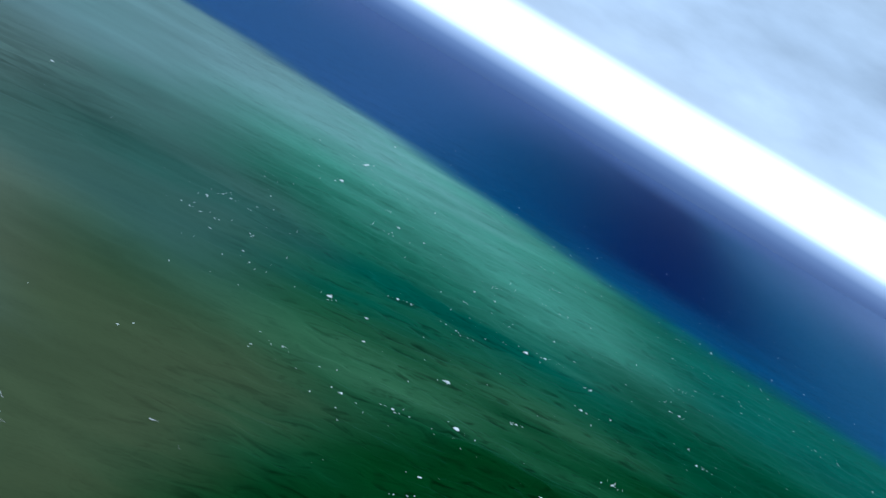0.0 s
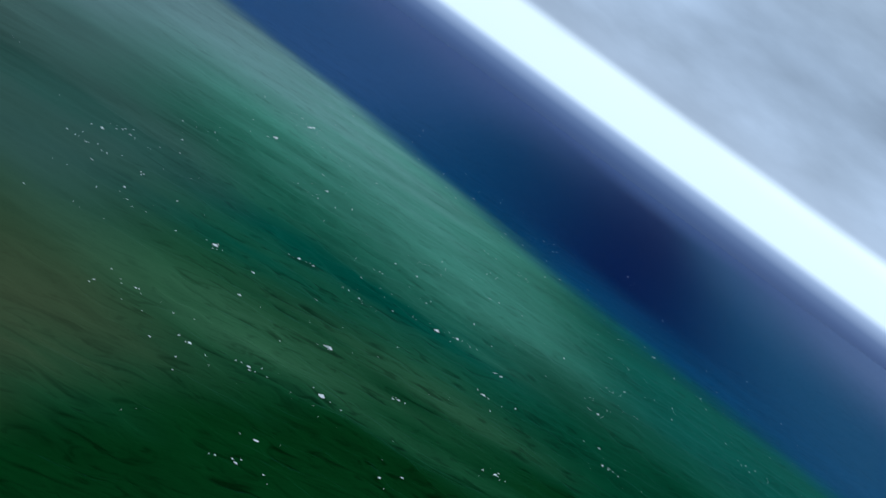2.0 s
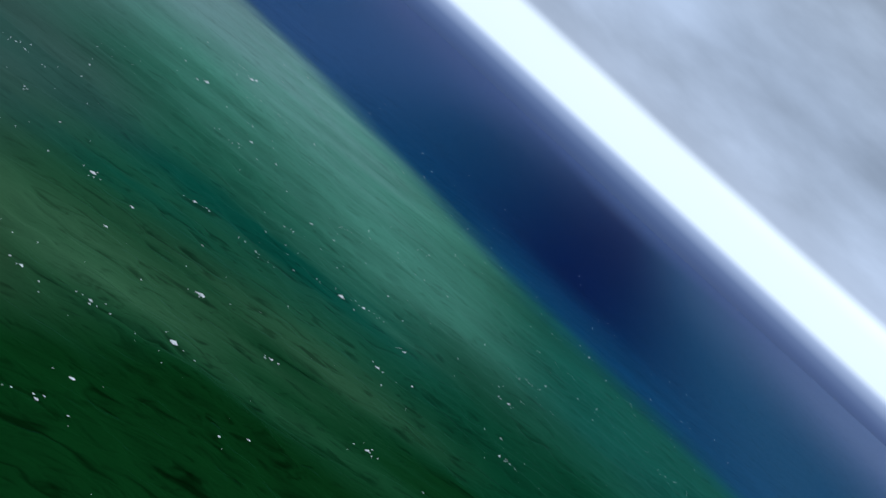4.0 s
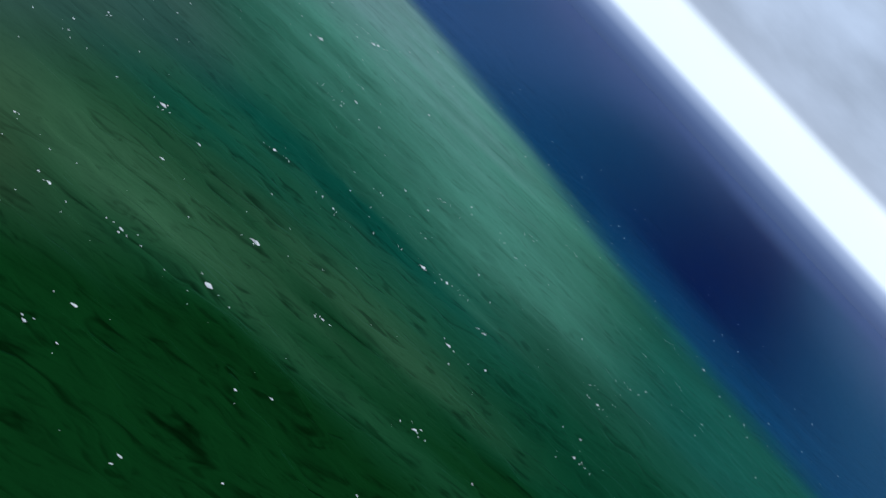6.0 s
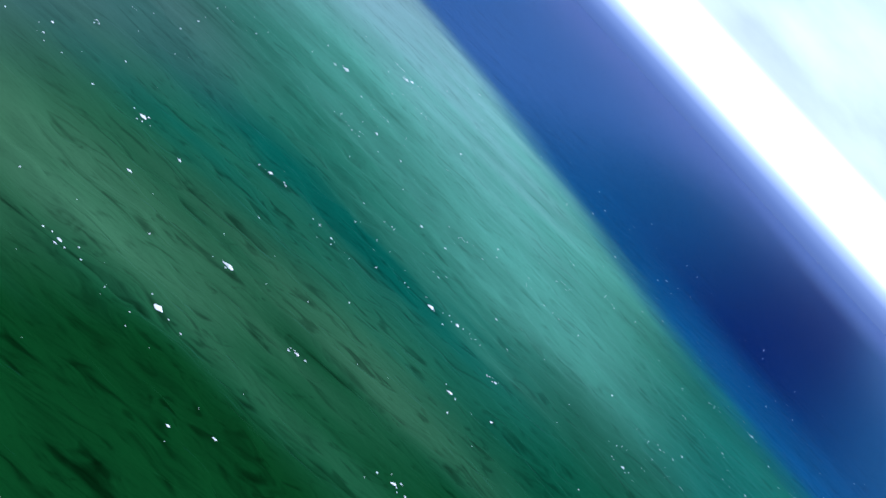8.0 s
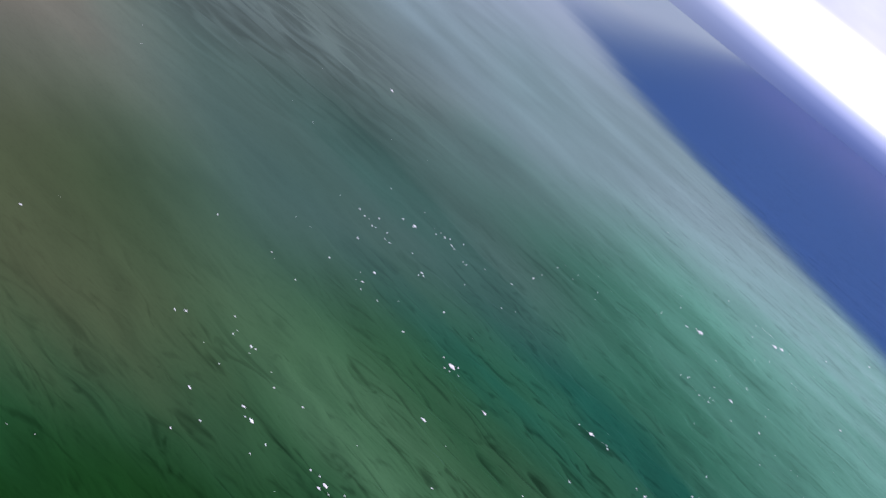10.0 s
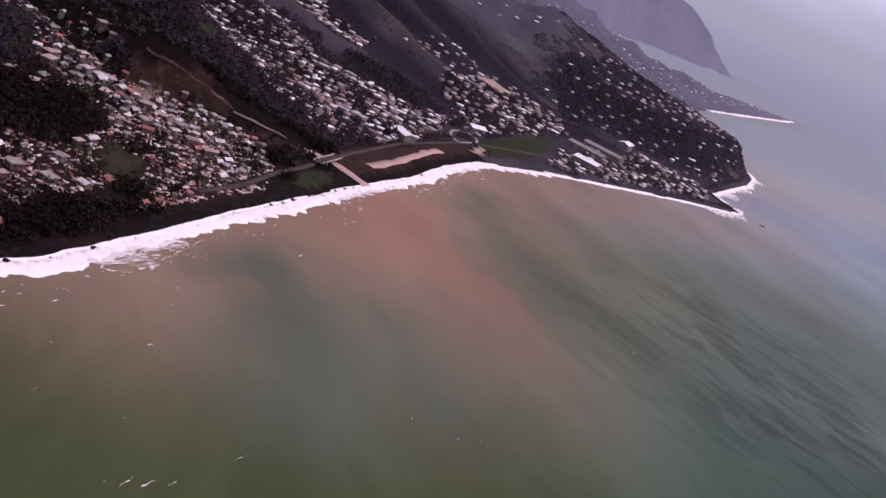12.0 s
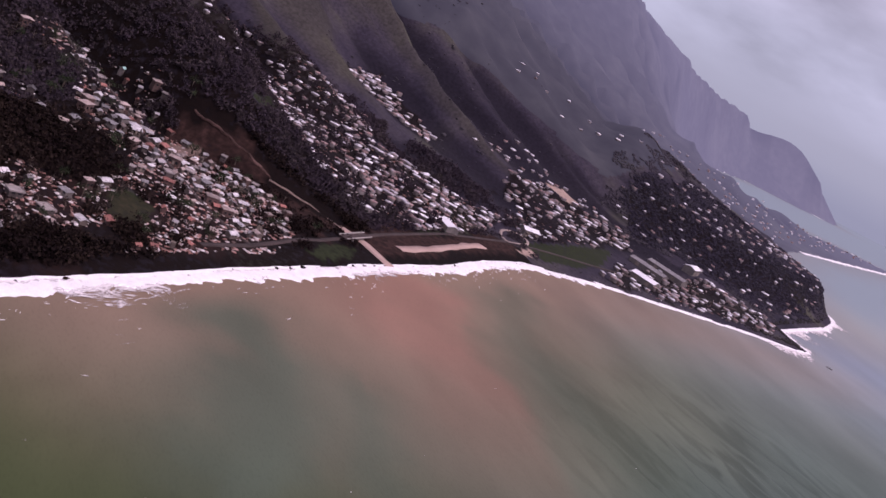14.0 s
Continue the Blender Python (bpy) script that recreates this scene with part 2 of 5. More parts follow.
def far_material():
    """Plain backdrop of distance: dark slopes that fade into a pale haze, painted as emission, further off."""
    m = material("distant_hills_haze_glow", [(0.3, (0.020, 0.019, 0.024)), (0.5, (0.035, 0.035, 0.040)), (0.7, (0.06, 0.06, 0.062))], 0.004, 0.03, 0.95, 0.0, spec=0.05)
    nt = m.node_tree
    p = nt.nodes["Principled BSDF"]
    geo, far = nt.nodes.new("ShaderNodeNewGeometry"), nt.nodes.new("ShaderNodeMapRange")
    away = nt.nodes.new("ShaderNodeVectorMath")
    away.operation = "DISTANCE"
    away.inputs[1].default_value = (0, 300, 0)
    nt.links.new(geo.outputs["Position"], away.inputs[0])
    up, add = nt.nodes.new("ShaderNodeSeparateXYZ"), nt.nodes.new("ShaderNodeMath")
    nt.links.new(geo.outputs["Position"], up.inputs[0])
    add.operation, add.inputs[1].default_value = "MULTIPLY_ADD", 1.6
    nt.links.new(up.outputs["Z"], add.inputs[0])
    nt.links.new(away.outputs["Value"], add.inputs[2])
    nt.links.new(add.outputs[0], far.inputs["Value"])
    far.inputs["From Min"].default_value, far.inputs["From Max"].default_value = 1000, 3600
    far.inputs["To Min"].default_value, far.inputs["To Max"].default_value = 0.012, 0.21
    # gullies darkened in the colour, for woods and for painted shade
    cover, wet = nt.nodes.new("ShaderNodeAttribute"), nt.nodes.new("ShaderNodeSeparateColor")
    cover.attribute_name = "cover"
    nt.links.new(cover.outputs["Color"], wet.inputs[0])
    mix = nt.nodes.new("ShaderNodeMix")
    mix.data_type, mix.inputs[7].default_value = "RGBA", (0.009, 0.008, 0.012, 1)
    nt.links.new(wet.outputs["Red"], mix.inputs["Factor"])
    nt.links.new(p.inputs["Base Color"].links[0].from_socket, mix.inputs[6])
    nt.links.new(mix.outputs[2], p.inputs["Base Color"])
    # bluish emission stands in for haze, stronger with distance and height
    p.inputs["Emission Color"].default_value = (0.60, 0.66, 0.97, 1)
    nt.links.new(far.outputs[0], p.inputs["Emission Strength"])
    return m


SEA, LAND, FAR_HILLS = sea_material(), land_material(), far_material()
FOAM = material("sea_foam", shades((0.80, 0.79, 0.80), 0.8, 1.15), 0.2, 1.5, 0.9, 0.5, vary="island", spread=0.1)
LEAF = material("storm_stripped_foliage", [(0.25, (0.005, 0.0032, 0.0034)), (0.45, (0.012, 0.0072, 0.0075)), (0.6, (0.022, 0.015, 0.012)), (0.8, (0.045, 0.028, 0.024))],
                0.03, 0.8, 0.85, 0.0, spec=0.05, vary="island", spread=0.14)
# haze is painted in: violet-grey tint in the next three leaf colours
FAR_LEAF = material("far_foliage_haze", [(0.25, (0.042, 0.036, 0.048)), (0.45, (0.050, 0.044, 0.055)), (0.6, (0.058, 0.053, 0.060)), (0.8, (0.068, 0.066, 0.060))],
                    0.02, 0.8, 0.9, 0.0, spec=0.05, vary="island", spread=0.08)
HEADLAND_LEAF = material("headland_foliage_haze", [(0.25, (0.025, 0.021, 0.033)), (0.45, (0.032, 0.028, 0.041)), (0.6, (0.039, 0.036, 0.046)), (0.8, (0.050, 0.049, 0.047))],
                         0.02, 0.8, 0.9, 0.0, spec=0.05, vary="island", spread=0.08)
VALLEY_LEAF = material("valley_foliage_haze", [(0.25, (0.026, 0.019, 0.028)), (0.45, (0.040, 0.030, 0.040)), (0.6, (0.054, 0.042, 0.046)), (0.8, (0.070, 0.062, 0.050))],
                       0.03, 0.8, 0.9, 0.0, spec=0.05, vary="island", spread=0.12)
GREEN_LEAF = material("green_foliage", [(0.3, (0.014, 0.020, 0.010)), (0.5, (0.026, 0.038, 0.018)), (0.75, (0.052, 0.066, 0.034))],
                      0.1, 1.0, 0.8, 0.0, spec=0.15, vary="island", spread=0.15)
BARK = material("grey_bark", shades((0.14, 0.11, 0.09)), 0.5, 4, 0.9, 0.4)
ROCK = material("dark_volcanic_rock", shades((0.022, 0.018, 0.018)), 0.2, 1.5, 0.85, 0.8, vary="island", spread=0.12)
ROAD = material("pale_dusty_road", shades((0.34, 0.27, 0.24), 0.8, 1.2), 0.06, 0.9, 0.9, 0.2)
SAND = material("pale_pink_sand", shades((0.42, 0.30, 0.26), 0.8, 1.2), 0.06, 0.7, 0.95, 0.2, spec=0.1)
ASPHALT = material("worn_asphalt", shades((0.050, 0.036, 0.034), 0.5, 1.6), 0.08, 1.1, 0.9, 0.2)
SCAR = material("raw_pink_earth", shades((0.060, 0.035, 0.031), 0.2, 4.0), 0.15, 0.8, 0.95, 0.3, spec=0.1)
SILT = material("silty_river_water", shades((0.22, 0.155, 0.13), 0.7, 1.25), 0.05, 0.5, 0.35, 0.15, spec=0.3)
CONCRETE = material("weathered_concrete", shades((0.38, 0.35, 0.33)), 0.15, 1.5, 0.85, 0.3)
WALLS = [material("cream_render", shades((0.10, 0.080, 0.070)), 0.3, 2, 0.85, 0.2, vary="object"),
         material("pink_render", shades((0.09, 0.055, 0.049)), 0.3, 2, 0.85, 0.2, vary="object"),
         material("bare_block", shades((0.07, 0.056, 0.054)), 0.3, 2, 0.9, 0.3, vary="object"),
         material("white_render", shades((0.15, 0.132, 0.125)), 0.3, 2, 0.85, 0.2, vary="object")]
ROOFS = [material("pale_galvanised_sheet", shades((0.42, 0.40, 0.41), 0.38, 1.7), 0.35, 3, 0.5, 0.3, 0.0, 0.4, "object", 0.26),
         material("grey_galvanised_sheet", shades((0.20, 0.185, 0.19), 0.5, 1.8), 0.35, 3, 0.5, 0.3, 0.0, 0.4, "object", 0.26),
         material("faded_red_sheet", shades((0.27, 0.105, 0.085), 0.6, 1.5), 0.35, 3, 0.6, 0.3, 0.0, 0.4, "object", 0.15),
         material("rusted_pink_sheet", shades((0.30, 0.235, 0.215), 0.5, 1.7), 0.35, 3, 0.7, 0.3, 0.0, 0.3, "object", 0.18),
         material("stained_concrete_slab", shades((0.25, 0.22, 0.21), 0.6, 1.5), 0.35, 3, 0.85, 0.3, 0.0, 0.3, "object", 0.15),
         material("teal_painted_sheet", shades((0.32, 0.52, 0.50), 0.7, 1.3), 0.35, 3, 0.5, 0.3, 0.0, 0.4, "object", 0.1)]
WHITE_SHEET = material("white_painted_sheet", shades((0.76, 0.75, 0.78), 0.85, 1.15), 0.1, 2, 0.5, 0.1, spec=0.4)
GLASS_DARK = material("dark_window", shades((0.02, 0.022, 0.026)), 1, 3, 0.15, 0.0, spec=0.5)
TIMBER = material("grey_timber", shades((0.22, 0.18, 0.15)), 0.5, 4, 0.85, 0.3, vary="object")
FAR_WALL = material("far_house_walls", [(0.28, (0.08, 0.065, 0.065)), (0.5, (0.16, 0.135, 0.13)), (0.72, (0.26, 0.23, 0.23))], 0.3, 2, 0.85, 0.0, vary="island", spread=0.2)
FAR_ROOF = material("far_house_roofs", [(0.26, (0.12, 0.10, 0.11)), (0.36, (0.32, 0.17, 0.15)), (0.43, (0.36, 0.27, 0.26)), (0.5, (0.27, 0.25, 0.28)), (0.59, (0.48, 0.46, 0.50)), (0.74, (0.86, 0.84, 0.88))],
                    0.3, 2, 0.55, 0.0, spec=0.4, vary="island", spread=0.26)
DEBRIS = material("splintered_debris", [(0.28, (0.10, 0.07, 0.06)), (0.44, (0.36, 0.17, 0.14)), (0.56, (0.44, 0.34, 0.32)), (0.74, (0.78, 0.74, 0.74))],
                  0.3, 2, 0.8, 0.0, vary="island", spread=0.26)


# ---------------------------------------------------------------- mesh helpers
def mesh(name, verts, faces, mat=None, smooth_faces=False):
    """A mesh from arrays; faces all have the same number of corners, or a list of such arrays."""
    me = bpy.data.meshes.new(name)
    verts = np.asarray(verts, np.float32)
    groups = faces if isinstance(faces, list) else [faces]
    groups = [np.asarray(f, np.int32) for f in groups if len(f)]
    me.vertices.add(len(verts))
    me.vertices.foreach_set("co", verts.ravel())
    me.loops.add(sum(f.size for f in groups))
    me.loops.foreach_set("vertex_index", np.concatenate([f.ravel() for f in groups]))
    me.polygons.add(sum(len(f) for f in groups))
    starts, run = [], 0
    for f in groups:
        starts.append(run + np.arange(len(f)) * f.shape[1])
        run += f.size
    me.polygons.foreach_set("loop_start", np.concatenate(starts).astype(np.int32))
    me.update(calc_edges=True)
    me.validate()
    if mat:
        me.materials.append(mat)
    if smooth_faces:
        me.polygons.foreach_set("use_smooth", np.ones(len(me.polygons), bool))
    return me


def scattered(verts, faces, places, scales, turns, squash=None):
    """One template set down at many places: joined vertices and faces."""
    verts, faces, places = np.asarray(verts, float), np.asarray(faces), np.asarray(places, float)
    n, c, s = len(places), np.cos(turns), np.sin(turns)
    v = np.broadcast_to(verts, (n, *verts.shape)) * np.asarray(scales)[:, None, None]
    if squash is not None:
        v = v * squash[:, None, :]
    x = v[..., 0] * c[:, None] - v[..., 1] * s[:, None]
    y = v[..., 0] * s[:, None] + v[..., 1] * c[:, None]
    v = np.stack([x, y, v[..., 2]], -1) + places[:, None, :]
    f = faces[None] + (np.arange(n) * len(verts))[:, None, None]
    return v.reshape(-1, 3), f.reshape(-1, faces.shape[1])


def joined(chunks):
    vs, fs, run = [], [], 0
    for v, f in chunks:
        vs.append(v)
        fs.append(f + run)
        run += len(v)
    return np.concatenate(vs), np.concatenate(fs)


def part(name, me, parent, label=""):
    ob = new(name, me)
    ob.parent = parent
    return tagged(ob, label=label)


def bm_mesh(name, bm, mat):
    me = bpy.data.meshes.new(name)
    bmesh.ops.recalc_face_normals(bm, faces=bm.faces)
    bm.to_mesh(me)
    bm.free()
    me.materials.append(mat)
    return me


def box(bm, x0, y0, z0, x1, y1, z1):
    v = [bm.verts.new(p) for p in ((x0, y0, z0), (x1, y0, z0), (x1, y1, z0), (x0, y1, z0), (x0, y0, z1), (x1, y0, z1), (x1, y1, z1), (x0, y1, z1))]
    for f in ((0, 3, 2, 1), (4, 5, 6, 7), (0, 1, 5, 4), (1, 2, 6, 5), (2, 3, 7, 6), (3, 0, 4, 7)):
        bm.faces.new([v[i] for i in f])


# ---------------------------------------------------------------- the lie of the land
SHORE = [(1500, -2400), (400, -1200), (30, -520), (-50, -180), (-85, 20), (-125, 132), (-197, 189), (-249, 213), (-315, 242),
         (-381, 274), (-428, 297), (-505, 337), (-570, 362), (-627, 393), (-692, 462), (-734, 521), (-784, 587), (-824, 644),
         (-856, 700), (-878, 722), (-894, 712), (-930, 704), (-1010, 752), (-1113, 815), (-1190, 850), (-1240, 862),
         (-1330, 850), (-1500, 845), (-1800, 925), (-2060, 1052), (-2330, 1233), (-2824, 1558), (-2960, 1640), (-2930, 1480),
         (-2740, 1220), (-2660, 1000), (-2900, 880), (-3500, 1010), (-4000, 1250), (-4280, 1430), (-4330, 1720), (-4380, 1860), (-4540, 1940)]


def hashed(i, j, k):
    h = (i * 374761393 + j * 668265263 + k * 1274126177) & 0xFFFFFFFF
    h = ((h ^ (h >> 13)) * 1103515245) & 0xFFFFFFFF
    return ((h ^ (h >> 16)) & 0xFFFF) / 65535.0


def value_noise(x, y, k=0):
    """Smooth value noise from 0 to 1 on arrays."""
    xi, yi = np.floor(x).astype(np.int64), np.floor(y).astype(np.int64)
    u, v = x - xi, y - yi
    u, v = u * u * (3 - 2 * u), v * v * (3 - 2 * v)
    a, b = hashed(xi, yi, k), hashed(xi + 1, yi, k)
    c, d = hashed(xi, yi + 1, k), hashed(xi + 1, yi + 1, k)
    return (a * (1 - u) + b * u) * (1 - v) + (c * (1 - u) + d * u) * v


def fbm(x, y, k=0, octaves=4):
    s, a, n = 0.0, 0.5, 0.0
    for o in range(octaves):
        s, n = s + a * value_noise(x, y, k + o), n + a
        x, y, a = x * 2.03 + 7.1, y * 2.03 + 3.7, a * 0.5
    return s / n


def inside(x, y, poly):
    """Which points lie in a closed outline."""
    x, y = np.asarray(x, float), np.asarray(y, float)
    hit = np.zeros(x.shape, bool)
    for (ax, ay), (bx, by) in zip(poly, poly[1:] + poly[:1]):
        cross = (ay > y) != (by > y)
        hit ^= cross & (x < (bx - ax) * (y - ay) / ((by - ay) if by != ay else 1e-9) + ax)
    return hit


def inland(x, y):
    """Metres from the shoreline, positive over land, and the distance along the coast."""
    best = np.full(x.shape, 1e9)
    along = np.zeros(x.shape)
    run = 0.0
    for (ax, ay), (bx, by) in zip(SHORE, SHORE[1:]):
        dx, dy = bx - ax, by - ay
        length = np.hypot(dx, dy)
        t = np.clip(((x - ax) * dx + (y - ay) * dy) / length ** 2, 0, 1)
        px, py = x - ax - t * dx, y - ay - t * dy
        d = np.hypot(px, py)
        near = d < best - 1e-6
        best = np.where(near, d, best)
        along = np.where(near, run + t * length, along)
        run += length
    return np.where(inside(x, y, SHORE + [(-7000, 1940), (-7000, -5000), (1500, -5000)]), best, -best), along


def smooth(a, b, x):
    t = np.clip((x - a) / (b - a), 0, 1)
    return t * t * (3 - 2 * t)


def spurs(x, y, across=95.0, along=520.0, k=5):
    """Ridges and gullies that run down to the sea: 1 on the crests, below 0 in the gullies."""
    u = (x * 0.88 - y * 0.47) / across
    v = (x * 0.47 + y * 0.88) / along
    return 1 - np.abs(2 * fbm(u + (fbm(x / 160, y / 160, 31) - 0.5) * 0.7, v, k, 2) - 1) * 1.7


def height(x, y):
    """Height of the ground over the sea."""
    x, y = np.asarray(x, float), np.asarray(y, float)
    d, _ = inland(x, y)
    wob = (fbm(x / 40, y / 40, 11) - 0.5) * 4 * smooth(60, 10, np.abs(d))
    d = d + wob + np.where(x > -640, 2.5 + 2.5 * smooth(-430, -260, x), 0.5)
    dl = np.maximum(d, 0)
    z = 3.2 * (1 - np.exp(-dl / 9.0)) + 0.11 * np.maximum(dl - 45, 0) + 0.00042 * np.maximum(dl - 190, 0) ** 2
    z = np.where(z > 420, 420 + (z - 420) * 0.35, z)
    # spurs and gullies that run down to the sea
    z = z + spurs(x, y) * np.minimum(np.maximum(dl - 60, 0) * 0.12, 55)
    z = z + (spurs(x, y, 34.0, 210.0, 6) - 0.3) * np.minimum(np.maximum(dl - 150, 0) * 0.03, 10)
    z = z + (fbm(x / 60, y / 60, 21) - 0.5) * np.minimum(np.maximum(dl - 50, 0) * 0.06, 16)
    # the river's valley, cut from its mouth into the hills, and the wooded spur behind it
    rx, ry = x + 452, y - 306
    a, c = -(rx * 0.18 + ry * 0.98), rx * 0.98 - ry * 0.18
    c = c - 25 * np.sin(a / 75.0)
    z = z - np.exp(-(c / 26.0) ** 2) * smooth(-25, 60, a) * np.minimum(3 + 0.10 * np.maximum(a, 0), 30) * smooth(900, 500, a)
    z = z + np.exp(-((c + 62) / 34.0) ** 2) * smooth(60, 190, a) * 26 * smooth(900, 400, a)
    # the dark headland: a plateau with steep sides
    hx, hy = x + 1330, y - 700
    e = np.hypot((hx * 0.87 - hy * 0.5) / 350, (hx * 0.5 + hy * 0.87) / 190)
    z = z + 34 * smooth(1.1, 0.75, e) * smooth(0, 26, d)
    # low flats behind the bay
    z = z * (1 - 0.72 * np.exp(-(((x + 885) / 150) ** 2 + ((y - 510) / 110) ** 2)))
    # the range that runs out to the cape
    k = np.clip(((x + 2700) * -0.87 + (y - 420) * 0.49) / 1900, 0, 1)
    off = np.hypot(x + 2700 + k * 1653, y - 420 - k * 931)
    z = z + (312 - 72 * k) * np.exp(-(off / 260) ** 2) * smooth(0, 160, d)
    # the cape far off
    k = np.clip((y - 1351) / 580, 0, 1)
    z = z + 185 * (1 - 0.55 * k ** 1.4) * np.exp(-((x + 4420 + 120 * k) / 210) ** 2) * smooth(1360, 1700, y) * smooth(0, 130, d)
    z = np.maximum(z, np.minimum(0.9 + dl * 0.02, 3.0))
    under = np.maximum(d * 0.07, -12)
    return np.where(d > 0, z, under - 0.15)


def to_line(x, y, line):
    best = np.full(np.shape(x), 1e9)
    for (ax, ay), (bx, by) in zip(line, line[1:]):
        dx, dy = bx - ax, by - ay
        t = np.clip(((x - ax) * dx + (y - ay) * dy) / (dx * dx + dy * dy), 0, 1)
        best = np.minimum(best, np.hypot(x - ax - t * dx, y - ay - t * dy))
    return best


TOWN_EAST = [(-196, 164), (-240, 156), (-283, 140), (-305, 150), (-318, 168), (-366, 168), (-440, 165), (-466, 196), (-446, 236), (-402, 254), (-356, 254), (-319, 238), (-264, 209), (-230, 194), (-203, 178)]
TOWN_UPPER = [(-434, 59), (-516, 61), (-508, 89), (-502, 118), (-484, 123), (-468, 150), (-464, 186), (-400, 196), (-361, 175), (-362, 137), (-376, 120), (-409, 108), (-408, 86)]
TOWN_STRIP = [(-360, 85), (-352, 111), (-355, 140), (-336, 141), (-300, 128), (-270, 100), (-320, 90)]
TOWN_MIDDLE = [(-705, 130), (-709, 172), (-748, 216), (-690, 236), (-675, 250), (-690, 302), (-725, 372), (-655, 360), (-565, 316), (-514, 280), (-528, 250), (-541, 226), (-559, 196), (-598, 163)]
TOWN_RIDGE = [(-813, 174), (-888, 205), (-867, 253), (-861, 281), (-830, 278), (-806, 241), (-787, 203)]
TOWN_SPUR = [(-655, 64), (-735, 69), (-716, 128), (-697, 151), (-621, 118), (-631, 81)]
TOWN_FLATS = [(-850, 359), (-944, 398), (-948, 448), (-963, 520), (-880, 499), (-761, 433), (-706, 389), (-721, 375)]
TOWN_SHORE = [(-726, 462), (-813, 495), (-900, 568), (-946, 649), (-925, 700), (-842, 655), (-797, 587), (-720, 492)]
HEADLAND = [(-1049, 491), (-1139, 535), (-1250, 620), (-1500, 760), (-1430, 830), (-1220, 835), (-1080, 780), (-985, 700), (-975, 608), (-977, 534)]
FAR_STRIP = [(-1800, 560), (-2054, 640), (-2374, 930), (-2520, 1150), (-2900, 1540), (-2600, 1340), (-2100, 1030), (-1750, 860)]
FIELDS = [[(-316, 176), (-333, 180), (-330, 199), (-303, 201), (-287, 190)], [(-388, 264), (-431, 272), (-446, 290), (-417, 288), (-385, 274)],
          [(-690, 392), (-800, 458), (-858, 492), (-760, 474), (-700, 446), (-660, 412)], [(-510, 178), (-560, 160), (-590, 172), (-545, 192)],
          [(-465, 280), (-560, 316), (-640, 352), (-600, 340), (-500, 300)]]
SANDS = [[(-646, 388), (-678, 398), (-672, 408), (-648, 398)],
         [(-950, 405), (-985, 430), (-968, 455), (-942, 440)], [(-432, 160), (-452, 150), (-470, 166), (-455, 178)]]
RIVER = [(-485, 152), (-480, 174), (-478, 189), (-475, 202), (-472, 216), (-475, 233), (-474, 250), (-468, 268), (-463, 285), (-450, 300), (-442, 310)]
COAST_ROAD = [(-318, 226), (-351, 243), (-400, 258), (-447, 275), (-486, 290), (-579, 329), (-662, 380), (-700, 415), (-752, 470), (-820, 540), (-890, 640)]
LOOP = [(-662, 380), (-672, 372), (-690, 372), (-706, 386), (-704, 398), (-688, 398), (-662, 380)]
HILL_ROAD = [(-351, 243), (-372, 205), (-392, 168), (-420, 130), (-440, 100), (-460, 60)]
BROWN = [(-400, 178), (-445, 140), (-478, 150), (-470, 272), (-420, 266), (-446, 226), (-470, 196), (-442, 166)]
BARE = [(-470, 284), (-560, 318), (-655, 366), (-664, 392), (-640, 402), (-560, 360), (-445, 306)]
GROVES = [[(-325, 98), (-345, 128), (-335, 164), (-312, 168), (-296, 158), (-286, 134), (-300, 110)],
          [(-205, 165), (-262, 184), (-298, 200), (-285, 212), (-235, 203), (-205, 186)]]
TOWN_LINE = [(-862, 312), (-905, 318), (-985, 366), (-1010, 440), (-1000, 505), (-965, 500), (-960, 400), (-880, 345)]
TOWN_TRACK = [(-1120, 325), (-1180, 318), (-1200, 400), (-1222, 505), (-1260, 590), (-1200, 545), (-1165, 440)]
TOWNS = [TOWN_EAST, TOWN_UPPER, TOWN_STRIP, TOWN_MIDDLE, TOWN_RIDGE, TOWN_SPUR, TOWN_FLATS, TOWN_SHORE]


def on_headland(x, y):
    return inside(x + (fbm(x / 24, y / 24, 111) - 0.5) * 60, y + (fbm(x / 24, y / 24, 115) - 0.5) * 60, HEADLAND)


def spaced(a, b, lo, hi, step, growth):
    """Grid lines from lo to hi: even between a and b, wider and wider outside."""
    mid = list(np.arange(a, b + step / 2, step))
    s, left = step, [mid[0]]
    while left[-1] > lo:
        s *= growth
        left.append(left[-1] - s)
    s, right = step, [mid[-1]]
    while right[-1] < hi:
        s *= growth
        right.append(right[-1] + s)
    return np.array(left[:0:-1] + mid + right[1:])


def sheet_faces(nx, ny):
    i, j = np.meshgrid(np.arange(nx - 1), np.arange(ny - 1), indexing="ij")
    a = (i * ny + j).ravel()
    return np.stack([a, a + ny, a + ny + 1, a + 1], -1)


def layer(me, name, rgb):
    at = me.color_attributes.new(name, "FLOAT_COLOR", "POINT")
    at.data.foreach_set("color", np.concatenate([rgb, np.ones((len(rgb), 1))], 1).astype(np.float32).ravel())


